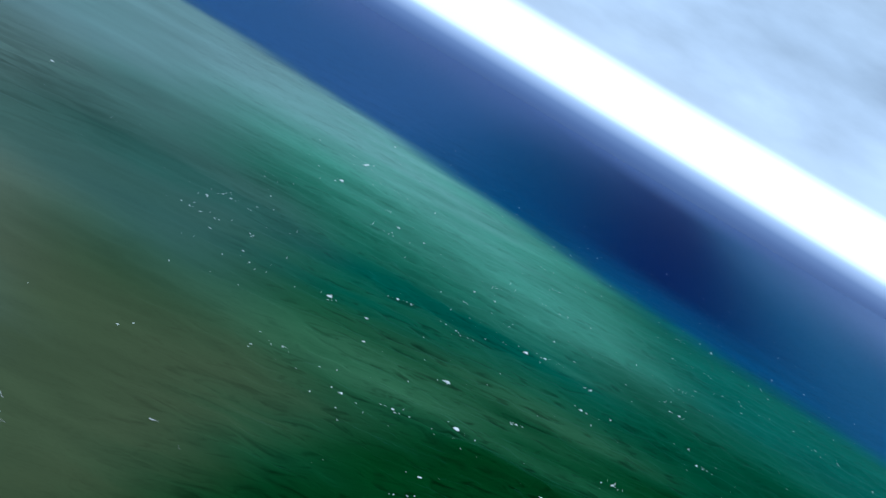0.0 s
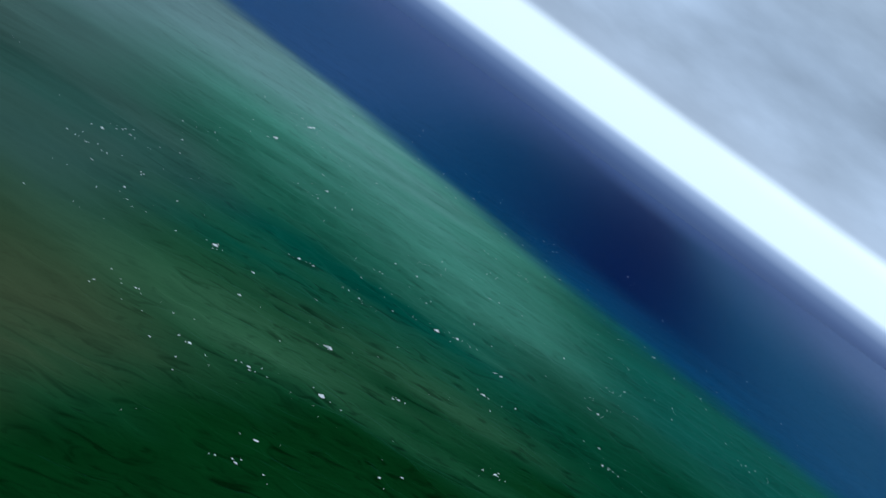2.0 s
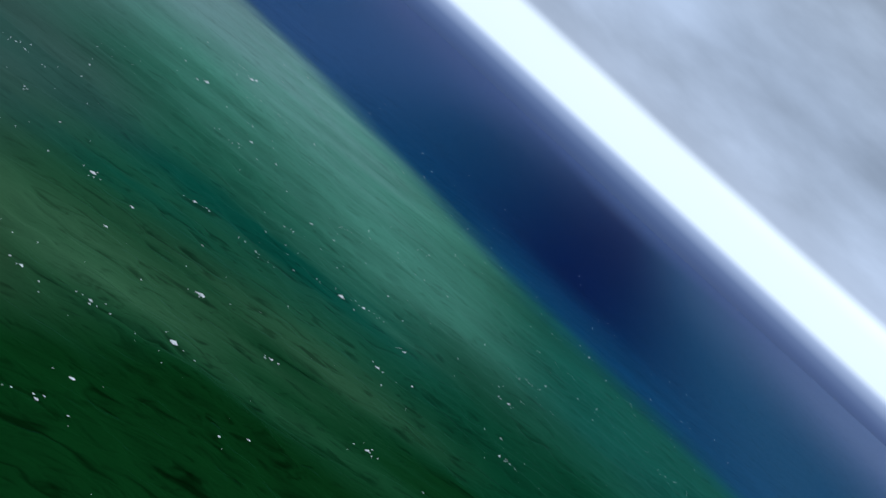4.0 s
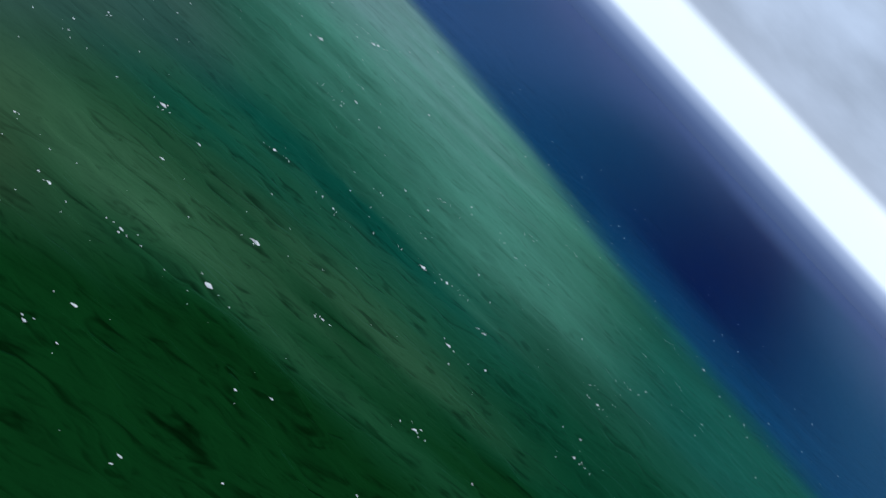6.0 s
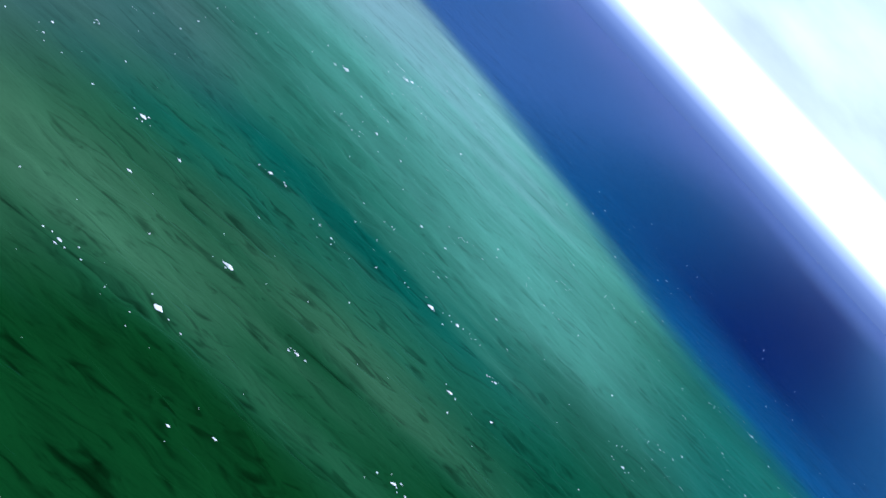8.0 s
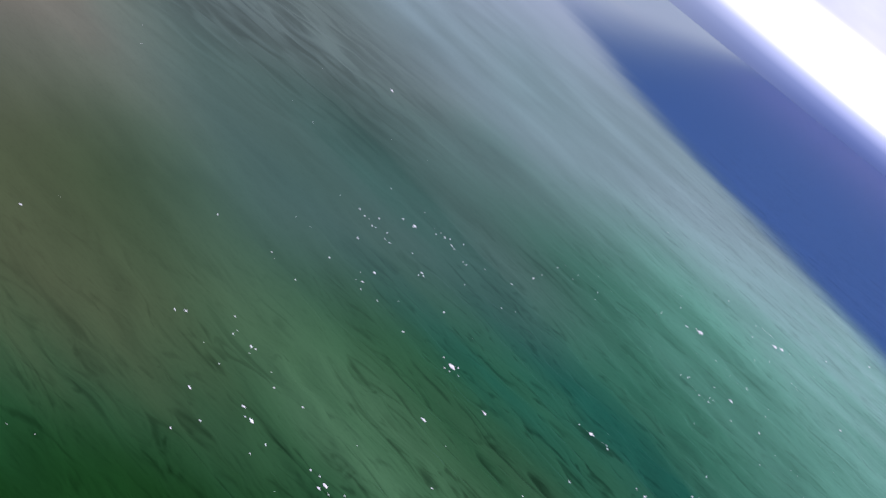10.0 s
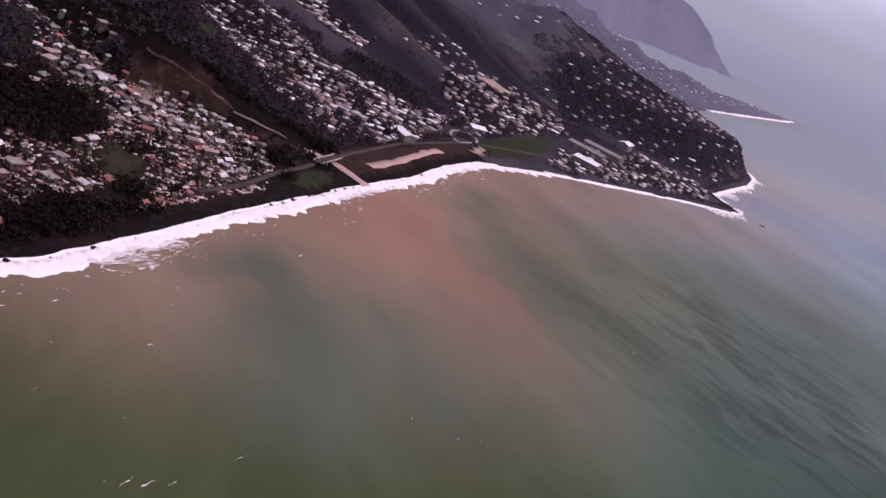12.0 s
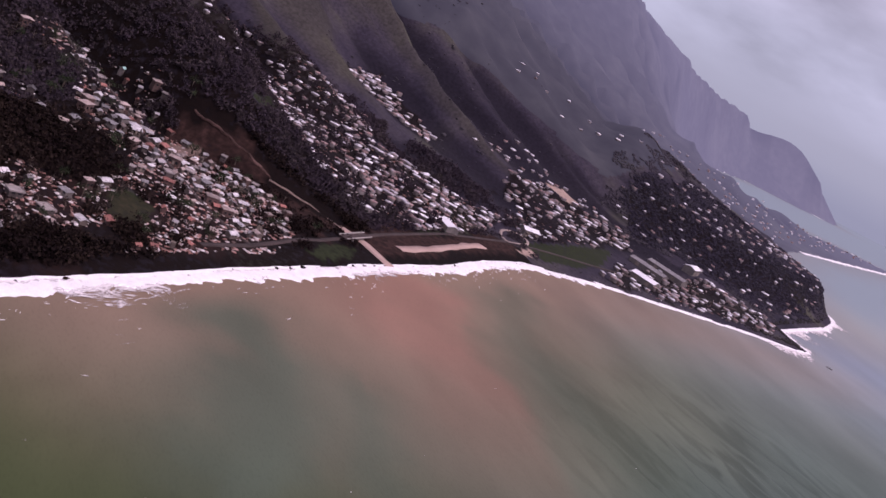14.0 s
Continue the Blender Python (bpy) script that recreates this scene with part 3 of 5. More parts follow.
def build_land():
    xs = spaced(-1000, -120, -5300, 1700, 5.0, 1.035)
    ys = spaced(20, 760, -2700, 2500, 5.0, 1.035)
    X, Y = np.meshgrid(xs, ys, indexing="ij")
    X, Y = X.ravel(), Y.ravel()
    Z, (d, _) = height(X, Y), inland(X, Y)
    f = sheet_faces(len(xs), len(ys))
    f = f[(d[f] > -90).any(1)]
    keep = np.unique(f)
    back = np.zeros(len(X), int)
    back[keep] = np.arange(len(keep))
    X, Y, Z, d = X[keep], Y[keep], Z[keep], d[keep]
    F = back[f]
    away = np.hypot(X, Y - 300)
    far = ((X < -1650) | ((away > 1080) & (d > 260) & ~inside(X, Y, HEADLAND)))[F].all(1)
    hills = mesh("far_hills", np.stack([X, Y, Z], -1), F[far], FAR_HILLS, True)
    tagged(new("far_hills", hills), "distant mountains and a cape, tinted lavender-grey by a painted haze glow", "backdrop", kind="structure")
    me = mesh("ground", np.stack([X, Y, Z], -1), F[~far], LAND, True)
    # cover layer: woods plus painted shade in gullies, grass on crests, raw earth
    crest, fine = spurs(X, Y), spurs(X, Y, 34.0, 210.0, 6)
    gully_dark = smooth(0.62, 0.25, crest + 0.35 * (fine - 0.5)) * smooth(60, 150, d)
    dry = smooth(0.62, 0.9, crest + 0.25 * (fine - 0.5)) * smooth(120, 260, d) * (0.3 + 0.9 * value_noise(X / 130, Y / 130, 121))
    jx, jy = X + (fbm(X / 32, Y / 32, 101) - 0.5) * 60, Y + (fbm(X / 32, Y / 32, 105) - 0.5) * 60
    raw = 1.1 * inside(jx, jy, BROWN) + 1.6 * inside(jx, jy, BARE) * (d > 8) + 0.5 * inside(jx, jy, TOWN_EAST)
    raw = np.clip(raw * (0.4 + 1.2 * fbm(X / 14, Y / 14, 131)) * (1 - np.any([inside(X, Y, g) for g in GROVES], axis=0)), 0, 1.5)
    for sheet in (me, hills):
        layer(sheet, "cover", np.stack([gully_dark, np.clip(dry, 0, 1), raw], -1))
    zone = np.zeros((len(X), 3))
    for poly in SANDS:
        zone[inside(X, Y, poly), 0] = 0.9
    for poly in FIELDS:
        zone[inside(X, Y, poly), 1] = 0.7
    for poly in TOWNS:
        zone[inside(jx, jy, poly), 2] = 0.62
    zone[(d > -5) & (d < 34) & (X > -640), 2] = 0.85
    zone[(X > -640) & (d < 420) & (zone[:, 1] == 0), 2] = 0.7
    zone[on_headland(X, Y), 2] = 0.60
    zone[inside(X, Y, BROWN), 2] = 0.75
    zone[inside(X, Y, BARE), 2] = 0.9
    zone[to_line(X, Y, RIVER) < 9, 2] = 0.8
    layer(me, "zone", zone)
    return tagged(new("ground", me), "dark scrubby island hillside of brown earth and rock above the sea", "ground", kind="structure")


def swell_patch(x, y):
    """Where the long swell stands up in the bay."""
    return np.clip(np.exp(-((x + 330) / 120) ** 2 - ((y - 565) / 115) ** 2) + 0.3 * np.exp(-((x + 470) / 70) ** 2 - ((y - 560) / 70) ** 2), 0, 1)


def waves(x, y):
    """Height of the wind sea: short-crested offshore, long crests that turn to the shore in the bay."""
    bay = smooth(-70, -260, x)
    long = swell_patch(x, y)
    out = np.zeros_like(x)
    for deg, length, across, tall, weight, k in ((17, 26, 9, 2.6, 1 - bay, 70), (28, 12, 5.5, 1.3, 1 - bay, 74), (8, 50, 22, 2.4, 1 - bay, 78),
                                                 (35, 38, 14, 2.8, long, 81), (38, 12, 5.5, 0.15, bay, 84)):
        c, q = math.cos(radians(deg)), math.sin(radians(deg))
        bend = (value_noise(x / 75, y / 75, k + 40) - 0.5) * 1.1
        u, v = (x * c + y * q) / length, (-x * q + y * c) / across + bend
        n = value_noise(u, v, k) * 0.75 + value_noise(u * 2.1 + 9, v * 1.9, k + 1) * 0.25
        n = 1 - np.abs(2 * n - 1) if tall > 2.5 else n                      # sharper crests on the larger waves
        out += weight * tall * (n - 0.5)
    return out * (0.45 + 1.1 * value_noise(x / 90, y / 60, 77))


def build_sea():
    xs = spaced(-640, 400, -6500, 6500, 3.2, 1.05)
    ys = spaced(200, 900, -3500, 6500, 3.2, 1.05)
    X, Y = np.meshgrid(xs, ys, indexing="ij")
    X, Y = X.ravel(), Y.ravel()
    d, _ = inland(X, Y)
    fine = smooth(-740, -640, X) * smooth(500, 410, X) * smooth(1000, 900, Y) * smooth(100, 190, Y)
    Z = waves(X, Y) * fine * smooth(5, 60, -d) 
    f = sheet_faces(len(xs), len(ys))
    f = f[(d[f] < 60).any(1)]
    keep = np.unique(f)
    back = np.zeros(len(X), int)
    back[keep] = np.arange(len(keep))
    X, Y, Z, d = X[keep], Y[keep], Z[keep], d[keep]
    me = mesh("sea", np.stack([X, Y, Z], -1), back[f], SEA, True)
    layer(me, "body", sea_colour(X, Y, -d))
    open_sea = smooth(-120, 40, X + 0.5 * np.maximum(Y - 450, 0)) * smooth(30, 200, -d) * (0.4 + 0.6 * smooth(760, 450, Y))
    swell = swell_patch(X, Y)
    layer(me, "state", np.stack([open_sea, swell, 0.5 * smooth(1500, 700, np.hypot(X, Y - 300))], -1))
    return tagged(new("sea", me), "choppy open sea, brown with silt inshore, green then blue offshore", "sea", kind="structure")


def blend(c, other, w):
    return c * (1 - w[:, None]) + np.array(other) * w[:, None]


def along_line(x, y, line):
    """Distance from a line, signed to its left, and the share of the way along it."""
    pts = np.array(line, float)
    seg = np.hypot(*np.diff(pts, axis=0).T)
    run = np.concatenate([[0], np.cumsum(seg)])
    best, side, way = np.full(x.shape, 1e9), np.ones(x.shape), np.zeros(x.shape)
    for (ax, ay), (bx, by), L, r in zip(pts, pts[1:], seg, run):
        t = np.clip(((x - ax) * (bx - ax) + (y - ay) * (by - ay)) / L ** 2, 0, 1)
        px, py = x - ax - t * (bx - ax), y - ay - t * (by - ay)
        d = np.hypot(px, py)
        near = d < best
        best, side, way = np.where(near, d, best), np.where(near, np.sign((bx - ax) * py - (by - ay) * px), side), np.where(near, (r + t * L) / run[-1], way)
    return best * side, way


PLUME = [(-470, 316), (-392, 322), (-353, 349), (-310, 374), (-268, 391), (-232, 404)]


def sea_colour(x, y, off):
    """The water's colour: silt near the land, green shelf water, blue beyond the front; haze and a cloud shadow are
    painted in.
    """
    wob = (fbm(x / 220, y / 220, 41) - 0.5) * 260
    fray = (fbm((x * 0.95 + y * 0.30) / 170, (y * 0.95 - x * 0.30) / 34, 45) - 0.5)      # wisps along the drift
    slim = (fbm((x * 0.94 + y * 0.34) / 330, (y * 0.94 - x * 0.34) / 105, 47) - 0.5)
    c = np.zeros((len(x), 3)) + np.array((0.010, 0.052, 0.018))
    # green shelf water, paler towards the front in the west, darker in the east
    c = blend(c, (0.022, 0.098, 0.058), smooth(470, 640, y - 0.25 * x + wob * 0.2) * 0.9)
    pale = smooth(640, 880, y + 0.55 * np.maximum(x, 0) + 0.22 * np.minimum(x, 0) + 70 * slim + 120 * fray) * smooth(300, 90, x + 0.1 * (y - 700) + 60 * slim)
    c = blend(c, (0.078, 0.215, 0.152), pale * 0.92)
    c = blend(c, (0.210, 0.340, 0.315), pale * smooth(110, -230, x + 200 * fray) * smooth(800, 1010, y + 0.3 * x) * 0.75)
    c = blend(c, (0.003, 0.038, 0.014), smooth(60, 190, x + 60 * slim) * smooth(470, 560, y) * smooth(830, 670, y + 60 * fray) * 0.82)
    c = blend(c, (0.015, 0.090, 0.066), smooth(150, 300, x) * smooth(680, 840, y + 60 * fray) * 0.85)
    # dark band of clearer water, then a drifting streak of silt, then the dark near water
    mid = 606 + 0.20 * x + 14 * np.sin(x / 75)
    c = blend(c, (0.006, 0.066, 0.044), np.exp(-((y - mid + 150 * fray) / (46 + 0.04 * np.abs(x))) ** 2) * smooth(210, 60, x) * 0.8)
    mid = 472 + 0.50 * x + 10 * np.sin(x / 50)
    streak = np.exp(-((y - mid + 70 * fray) / (46 - 0.10 * np.clip(x, -150, 150))) ** 2) * smooth(230, 60, x) * np.clip(0.75 + 1.6 * fray, 0.25, 1)
    c = blend(c, (0.043, 0.106, 0.050), streak * 0.9)
    c = blend(c, (0.027, 0.066, 0.029), smooth(20, -60, x - 0.3 * (y - 330) + 60 * fray) * smooth(460, 380, y + 0.2 * x) * 0.85)
    c = blend(c, (0.004, 0.029, 0.005), smooth(30, -50, np.maximum(y - 352 - 1.6 * x, y - 425 - 0.5 * x) + 110 * fray) * 0.92)
    # silt-laden water of the bay
    west = smooth(-110, -230, x + wob * 0.3 + 0.45 * np.maximum(y - 450, 0) + 0.5 * np.maximum(y - 700, 0))
    c = blend(c, (0.118, 0.134, 0.098), west * 0.94)
    c = blend(c, (0.047, 0.090, 0.072), smooth(400, 500, y + 0.2 * (x + 200) + 60 * slim) * smooth(-430, -250, x) * smooth(-35, -130, x) * smooth(730, 620, y) * 0.85)
    c = blend(c, (0.086, 0.122, 0.106), west * smooth(400, 520, y + 0.3 * (x + 200) + 60 * slim) * smooth(-700, -450, x) * smooth(-230, -330, x) * 0.85)
    c = blend(c, (0.062, 0.070, 0.033), smooth(-210, -120, x) * smooth(-5, -62, x + 60 * fray) * smooth(470, 330, y + wob * 0.2) * 0.7)
    c = blend(c, (0.150, 0.124, 0.092), smooth(420, 300, y + 0.2 * x + 60 * slim) * smooth(-90, -170, x) * (0.45 + 1.2 * slim) * west)
    c = blend(c, (0.140, 0.205, 0.200), smooth(-110, -330, x) * smooth(640, 820, y + 60 * slim) * 0.9)
    c = blend(c, (0.068, 0.112, 0.098), np.exp(-((x + 235 + 60 * slim) / 75) ** 2 - ((y - 700) / 85) ** 2) * 0.8)
    # dark swath of clear water that reaches from the shelf into the bay
    d, way = along_line(x, y, [(-262, 520), (-195, 576), (-100, 601), (-20, 588)])
    c = blend(c, (0.027, 0.074, 0.056), np.exp(-((d + 80 * fray) / 27) ** 2) * smooth(0, 0.4, way) * smooth(1.0, 0.7, way) * 0.6)
    front = y + 0.33 * x - 1195 + (fbm(x / 300, y / 300, 48) - 0.5) * 80 + 26 * np.sin(x / 140) + 60 * fray
    # far western water is paled in its colour to meet the haze
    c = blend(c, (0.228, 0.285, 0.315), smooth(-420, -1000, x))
    blue = smooth(-70, 90, front) * smooth(-380, 120, x + 0.5 * y)
    c = blend(c, (0.008, 0.048, 0.118), blue)
    c = blend(c, (0.034, 0.076, 0.180), blue * smooth(60, -250, x - 0.05 * (y - 1200)) * 0.9)
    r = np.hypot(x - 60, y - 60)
    # cloud shadow painted on the blue water, a little east of north
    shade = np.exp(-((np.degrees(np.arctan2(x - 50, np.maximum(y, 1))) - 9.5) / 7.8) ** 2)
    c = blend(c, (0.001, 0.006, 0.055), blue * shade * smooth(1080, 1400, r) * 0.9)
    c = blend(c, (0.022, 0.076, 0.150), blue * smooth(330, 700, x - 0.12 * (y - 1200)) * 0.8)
    # haze painted into the colour: the water pales with distance
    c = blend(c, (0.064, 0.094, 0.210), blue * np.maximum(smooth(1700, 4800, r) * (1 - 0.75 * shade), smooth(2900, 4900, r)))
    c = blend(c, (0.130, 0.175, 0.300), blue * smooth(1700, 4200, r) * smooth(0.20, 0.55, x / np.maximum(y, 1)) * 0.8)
    # silt along the beach, broken where clearer water comes in
    c = blend(c, (0.230, 0.160, 0.118), smooth(150, 5, off + wob * 0.3) * (0.3 + 0.55 * smooth(-900, -600, x)) * smooth(-70, -230, x))
    # rust-coloured plume off the river: a crisp northern edge, a soft southern one
    d, way = along_line(x, y, PLUME)
    d = d + 26 * (fbm(x / 46, y / 46, 53) - 0.5) + 5 * np.sin(way * 17)
    wide = 56 - 32 * way
    plume = np.where(d > 0, smooth(wide + 9, wide - 12, d), np.exp(-(d / (wide * 1.2)) ** 2)) * (1 - 0.95 * way ** 1.5) * smooth(0, 0.13, way) * (0.72 + 0.55 * (fbm(x / 30, y / 30, 52) - 0.3))
    c = blend(c, (0.282, 0.152, 0.118), np.clip(plume, 0, 1) * 0.82)
    for line, wide, much in (([(-272, 250), (-244, 284), (-200, 296), (-150, 300)], 30, 0.8), ([(-520, 384), (-440, 398), (-372, 436), (-330, 470)], 30, 0.5), ([(-250, 330), (-190, 352)], 14, 0.5)):
        d, way = along_line(x, y, line)
        c = blend(c, (0.078, 0.106, 0.078), np.exp(-((d + 34 * (fbm(x / 34, y / 34, 55) - 0.5)) / wide) ** 2) * much * smooth(14, 40, off))
    # pale silt beyond the headland, a bluer lane before it
    d, _ = along_line(x, y, [(-1260, 945), (-1390, 1130), (-1600, 1640), (-1650, 2200)])
    c = blend(c, (0.330, 0.335, 0.300), np.exp(-((d + 200 * slim) / 150) ** 2) * 0.4)
    d, _ = along_line(x, y, [(-930, 810), (-960, 960), (-1100, 1180), (-1200, 1700)])
    c = blend(c, (0.190, 0.235, 0.300), np.exp(-((d + 160 * slim) / 90) ** 2) * 0.5)
    return c


def build_surf():
    """Breaking surf: a ragged, raised band of foam along each stretch of shore."""
    bands = [("surf", 3, 14, 9.0, 1.2, "white breaking surf along the dark town beach"),
             ("surf", 14, 20, 4.5, 1.5, "thin white surf along the low bay shore"),
             ("surf", 19, 26, 8.0, 2.0, "broad white surf round the rocky headland"),
             ("surf", 29, 33, 16.0, 6.0, "far white surf line on the next shore"),
             ("surf", 37, 41, 18.0, 8.0, "far white surf line under the distant cape")]
    for name, i0, i1, wide, step, label in bands:
        pts = np.array(SHORE[i0:i1 + 1], float)
        seg = np.hypot(*np.diff(pts, axis=0).T)
        run = np.concatenate([[0], np.cumsum(seg)])
        s = np.arange(0, run[-1], step)
        px, py = np.interp(s, run, pts[:, 0]), np.interp(s, run, pts[:, 1])
        for _ in range(3):
            px[1:-1], py[1:-1] = (px[:-2] + px[1:-1] * 2 + px[2:]) / 4, (py[:-2] + py[1:-1] * 2 + py[2:]) / 4
        tx, ty = np.gradient(px), np.gradient(py)
        n = np.hypot(tx, ty)
        nx, ny = ty / n, -tx / n
        across = 9
        o = np.linspace(0, 1, across)
        spike = value_noise(s / 5.5, s * 0 + i0, 62) ** 2
        lobe = (s / 19 + 5.0 * fbm(s / 70, s * 0 + i0, 65)) % 1.0
        reach = wide * (0.12 + 0.6 * fbm(s / 19, s * 0 + i0, 61, 3) + 0.34 * lobe * smooth(1.0, 0.8, lobe) + 0.75 * spike * value_noise(s / 26, s * 0, 64) + 0.16 * value_noise(s / 1.6, s * 0, 67)) + (5.5 if i0 == 3 else 2.5)
        shift = 2.5 * smooth(-430, -260, px) if i0 == 3 else 0.0
        start = (1.2 if i0 == 3 else 0.2) + shift + 2.0 * (fbm(s / 10, s * 0, 66) - 0.5)
        reach = reach + shift
        dist = start[:, None] + (reach - start)[:, None] * o
        lag = (fbm(s / 12, s * 0 + 9, 68) - 0.5)[:, None] * 4 * o
        X = px[:, None] + nx[:, None] * dist + tx[:, None] / n[:, None] * lag
        Y = py[:, None] + ny[:, None] * dist + ty[:, None] / n[:, None] * lag
        hump = np.sin(np.pi * np.clip(o * 1.08, 0, 1)) ** 0.7
        Z = 0.2 + 0.7 * hump * (0.3 + 0.9 * fbm(X / 3.5, Y / 3.5, 63)) - 0.7 * (o > 0.99)
        Z[:, 0] = np.maximum(height(X[:, 0], Y[:, 0]), 0) + 0.1
        Z[:, 1] = np.maximum(Z[:, 1], np.maximum(height(X[:, 1], Y[:, 1]), 0) + 0.12)
        me = mesh("surf", np.stack([X, Y, Z], -1).reshape(-1, 3), sheet_faces(len(s), across)[:, ::-1], FOAM, True)
        tagged(new(name, me), label, "surf", kind="structure")


def lace_material():
    """Thin foam, broken into webs and patches by noise; the layer "thick" says how much is left."""
    m = material("thin_foam", shades((0.74, 0.70, 0.70), 0.85, 1.1), 0.2, 1.5, 0.9, 0.0)
    nt = m.node_tree
    p = nt.nodes["Principled BSDF"]
    N, L = nt.nodes.new, nt.links.new
    geo, thick = N("ShaderNodeNewGeometry"), N("ShaderNodeAttribute")
    thick.attribute_name = "thick"
    mp = N("ShaderNodeMapping")
    mp.vector_type = "TEXTURE"
    mp.inputs["Rotation"].default_value, mp.inputs["Scale"].default_value = (0, 0, radians(-27)), (9, 4.2, 6)
    L(geo.outputs["Position"], mp.inputs[0])
    n = N("ShaderNodeTexNoise")
    n.inputs["Scale"].default_value, n.inputs["Detail"].default_value, n.inputs["Distortion"].default_value = 1.0, 7, 1.2
    n.inputs["Roughness"].default_value = 0.62
    L(mp.outputs[0], n.inputs["Vector"])
    add = N("ShaderNodeMath")
    L(n.outputs["Fac"], add.inputs[0])
    L(thick.outputs["Fac"], add.inputs[1])
    cut = N("ShaderNodeMapRange")
    cut.inputs["From Min"].default_value, cut.inputs["From Max"].default_value = 0.98, 1.16
    cut.inputs["To Max"].default_value = 0.95
    L(add.outputs[0], cut.inputs["Value"])
    L(cut.outputs[0], p.inputs["Alpha"])
    return m


THIN_FOAM = lace_material()


def build_wash():
    """Sheets of thinning foam seaward of the breakers."""
    for i0, i1, wide, step, label in ((4, 14, 34.0, 2.5, "thin lacy foam sheet off the town beach"), (17, 25, 40.0, 4.0, "thin lacy foam sheet round the headland")):
        pts = np.array(SHORE[i0:i1 + 1], float)
        run = np.concatenate([[0], np.cumsum(np.hypot(*np.diff(pts, axis=0).T))])
        s = np.arange(0, run[-1], step)
        px, py = np.interp(s, run, pts[:, 0]), np.interp(s, run, pts[:, 1])
        for _ in range(12):
            px[1:-1], py[1:-1] = (px[:-2] + px[1:-1] * 2 + px[2:]) / 4, (py[:-2] + py[1:-1] * 2 + py[2:]) / 4
        tx, ty = np.gradient(px), np.gradient(py)
        n = np.hypot(tx, ty)
        across = 12
        o = np.linspace(0, 1, across)
        X = px[:, None] + (ty / n)[:, None] * (3 + wide * o)
        Y = py[:, None] - (tx / n)[:, None] * (3 + wide * o)
        d = inland(X.ravel(), Y.ravel())[0].reshape(X.shape)
        Z = np.maximum(waves(X, Y) * smooth(5, 60, -d), -0.2) + 0.55 + 0 * X
        patch = fbm(s / 34 + i0, s * 0 + 2.2, 72, 2)[:, None]
        left = 0.35 + 0.4 * smooth(-420, -250, X) if i0 == 4 else 0.75
        far = np.clip((o * wide)[None, :] / (wide * (0.24 + 0.76 * smooth(0.36, 0.60, patch)) * left + 2.0), 0, 1.5)
        thick = 0.74 - 0.34 * far
        ends = smooth(0, 25, s)[:, None] * smooth(run[-1], run[-1] - 25, s)[:, None]
        thick = np.where(o[None, :] > 0.97, 0, thick) * ends
        me = mesh("surf_wash", np.stack([X, Y, Z], -1).reshape(-1, 3), sheet_faces(len(s), across)[:, ::-1], THIN_FOAM, True)
        layer(me, "thick", np.repeat(thick.reshape(-1, 1), 3, 1))
        tagged(new("surf_wash", me), label, "sea foam", kind="stuff")


# foam that rides on the swell, by place
CAPS = [(37, 497, 2.6), (48, 440, 2.6), (79, 496, 1.2), (122, 588, 1.6), (-40, 521, 2.2), (-103, 820, 3.0), (-106, 958, 3.2), (38, 351, 1.2), (96, 654, 1.8), (32, 595, 1.1),
        (82, 642, 2.8), (-39, 767, 1.6), (-9, 588, 1.4), (137, 492, 1.6), (207, 612, 1.8), (210, 712, 1.8), (303, 1062, 2.0), (131, 640, 1.2), (-156, 942, 2.8),
        (-106, 945, 2.6), (-136, 566, 1.2), (-6, 406, 1.4), (17, 421, 1.2), (-172, 338, 0.9), (-232, 445, 0.9), (-292, 654, 3.0)]


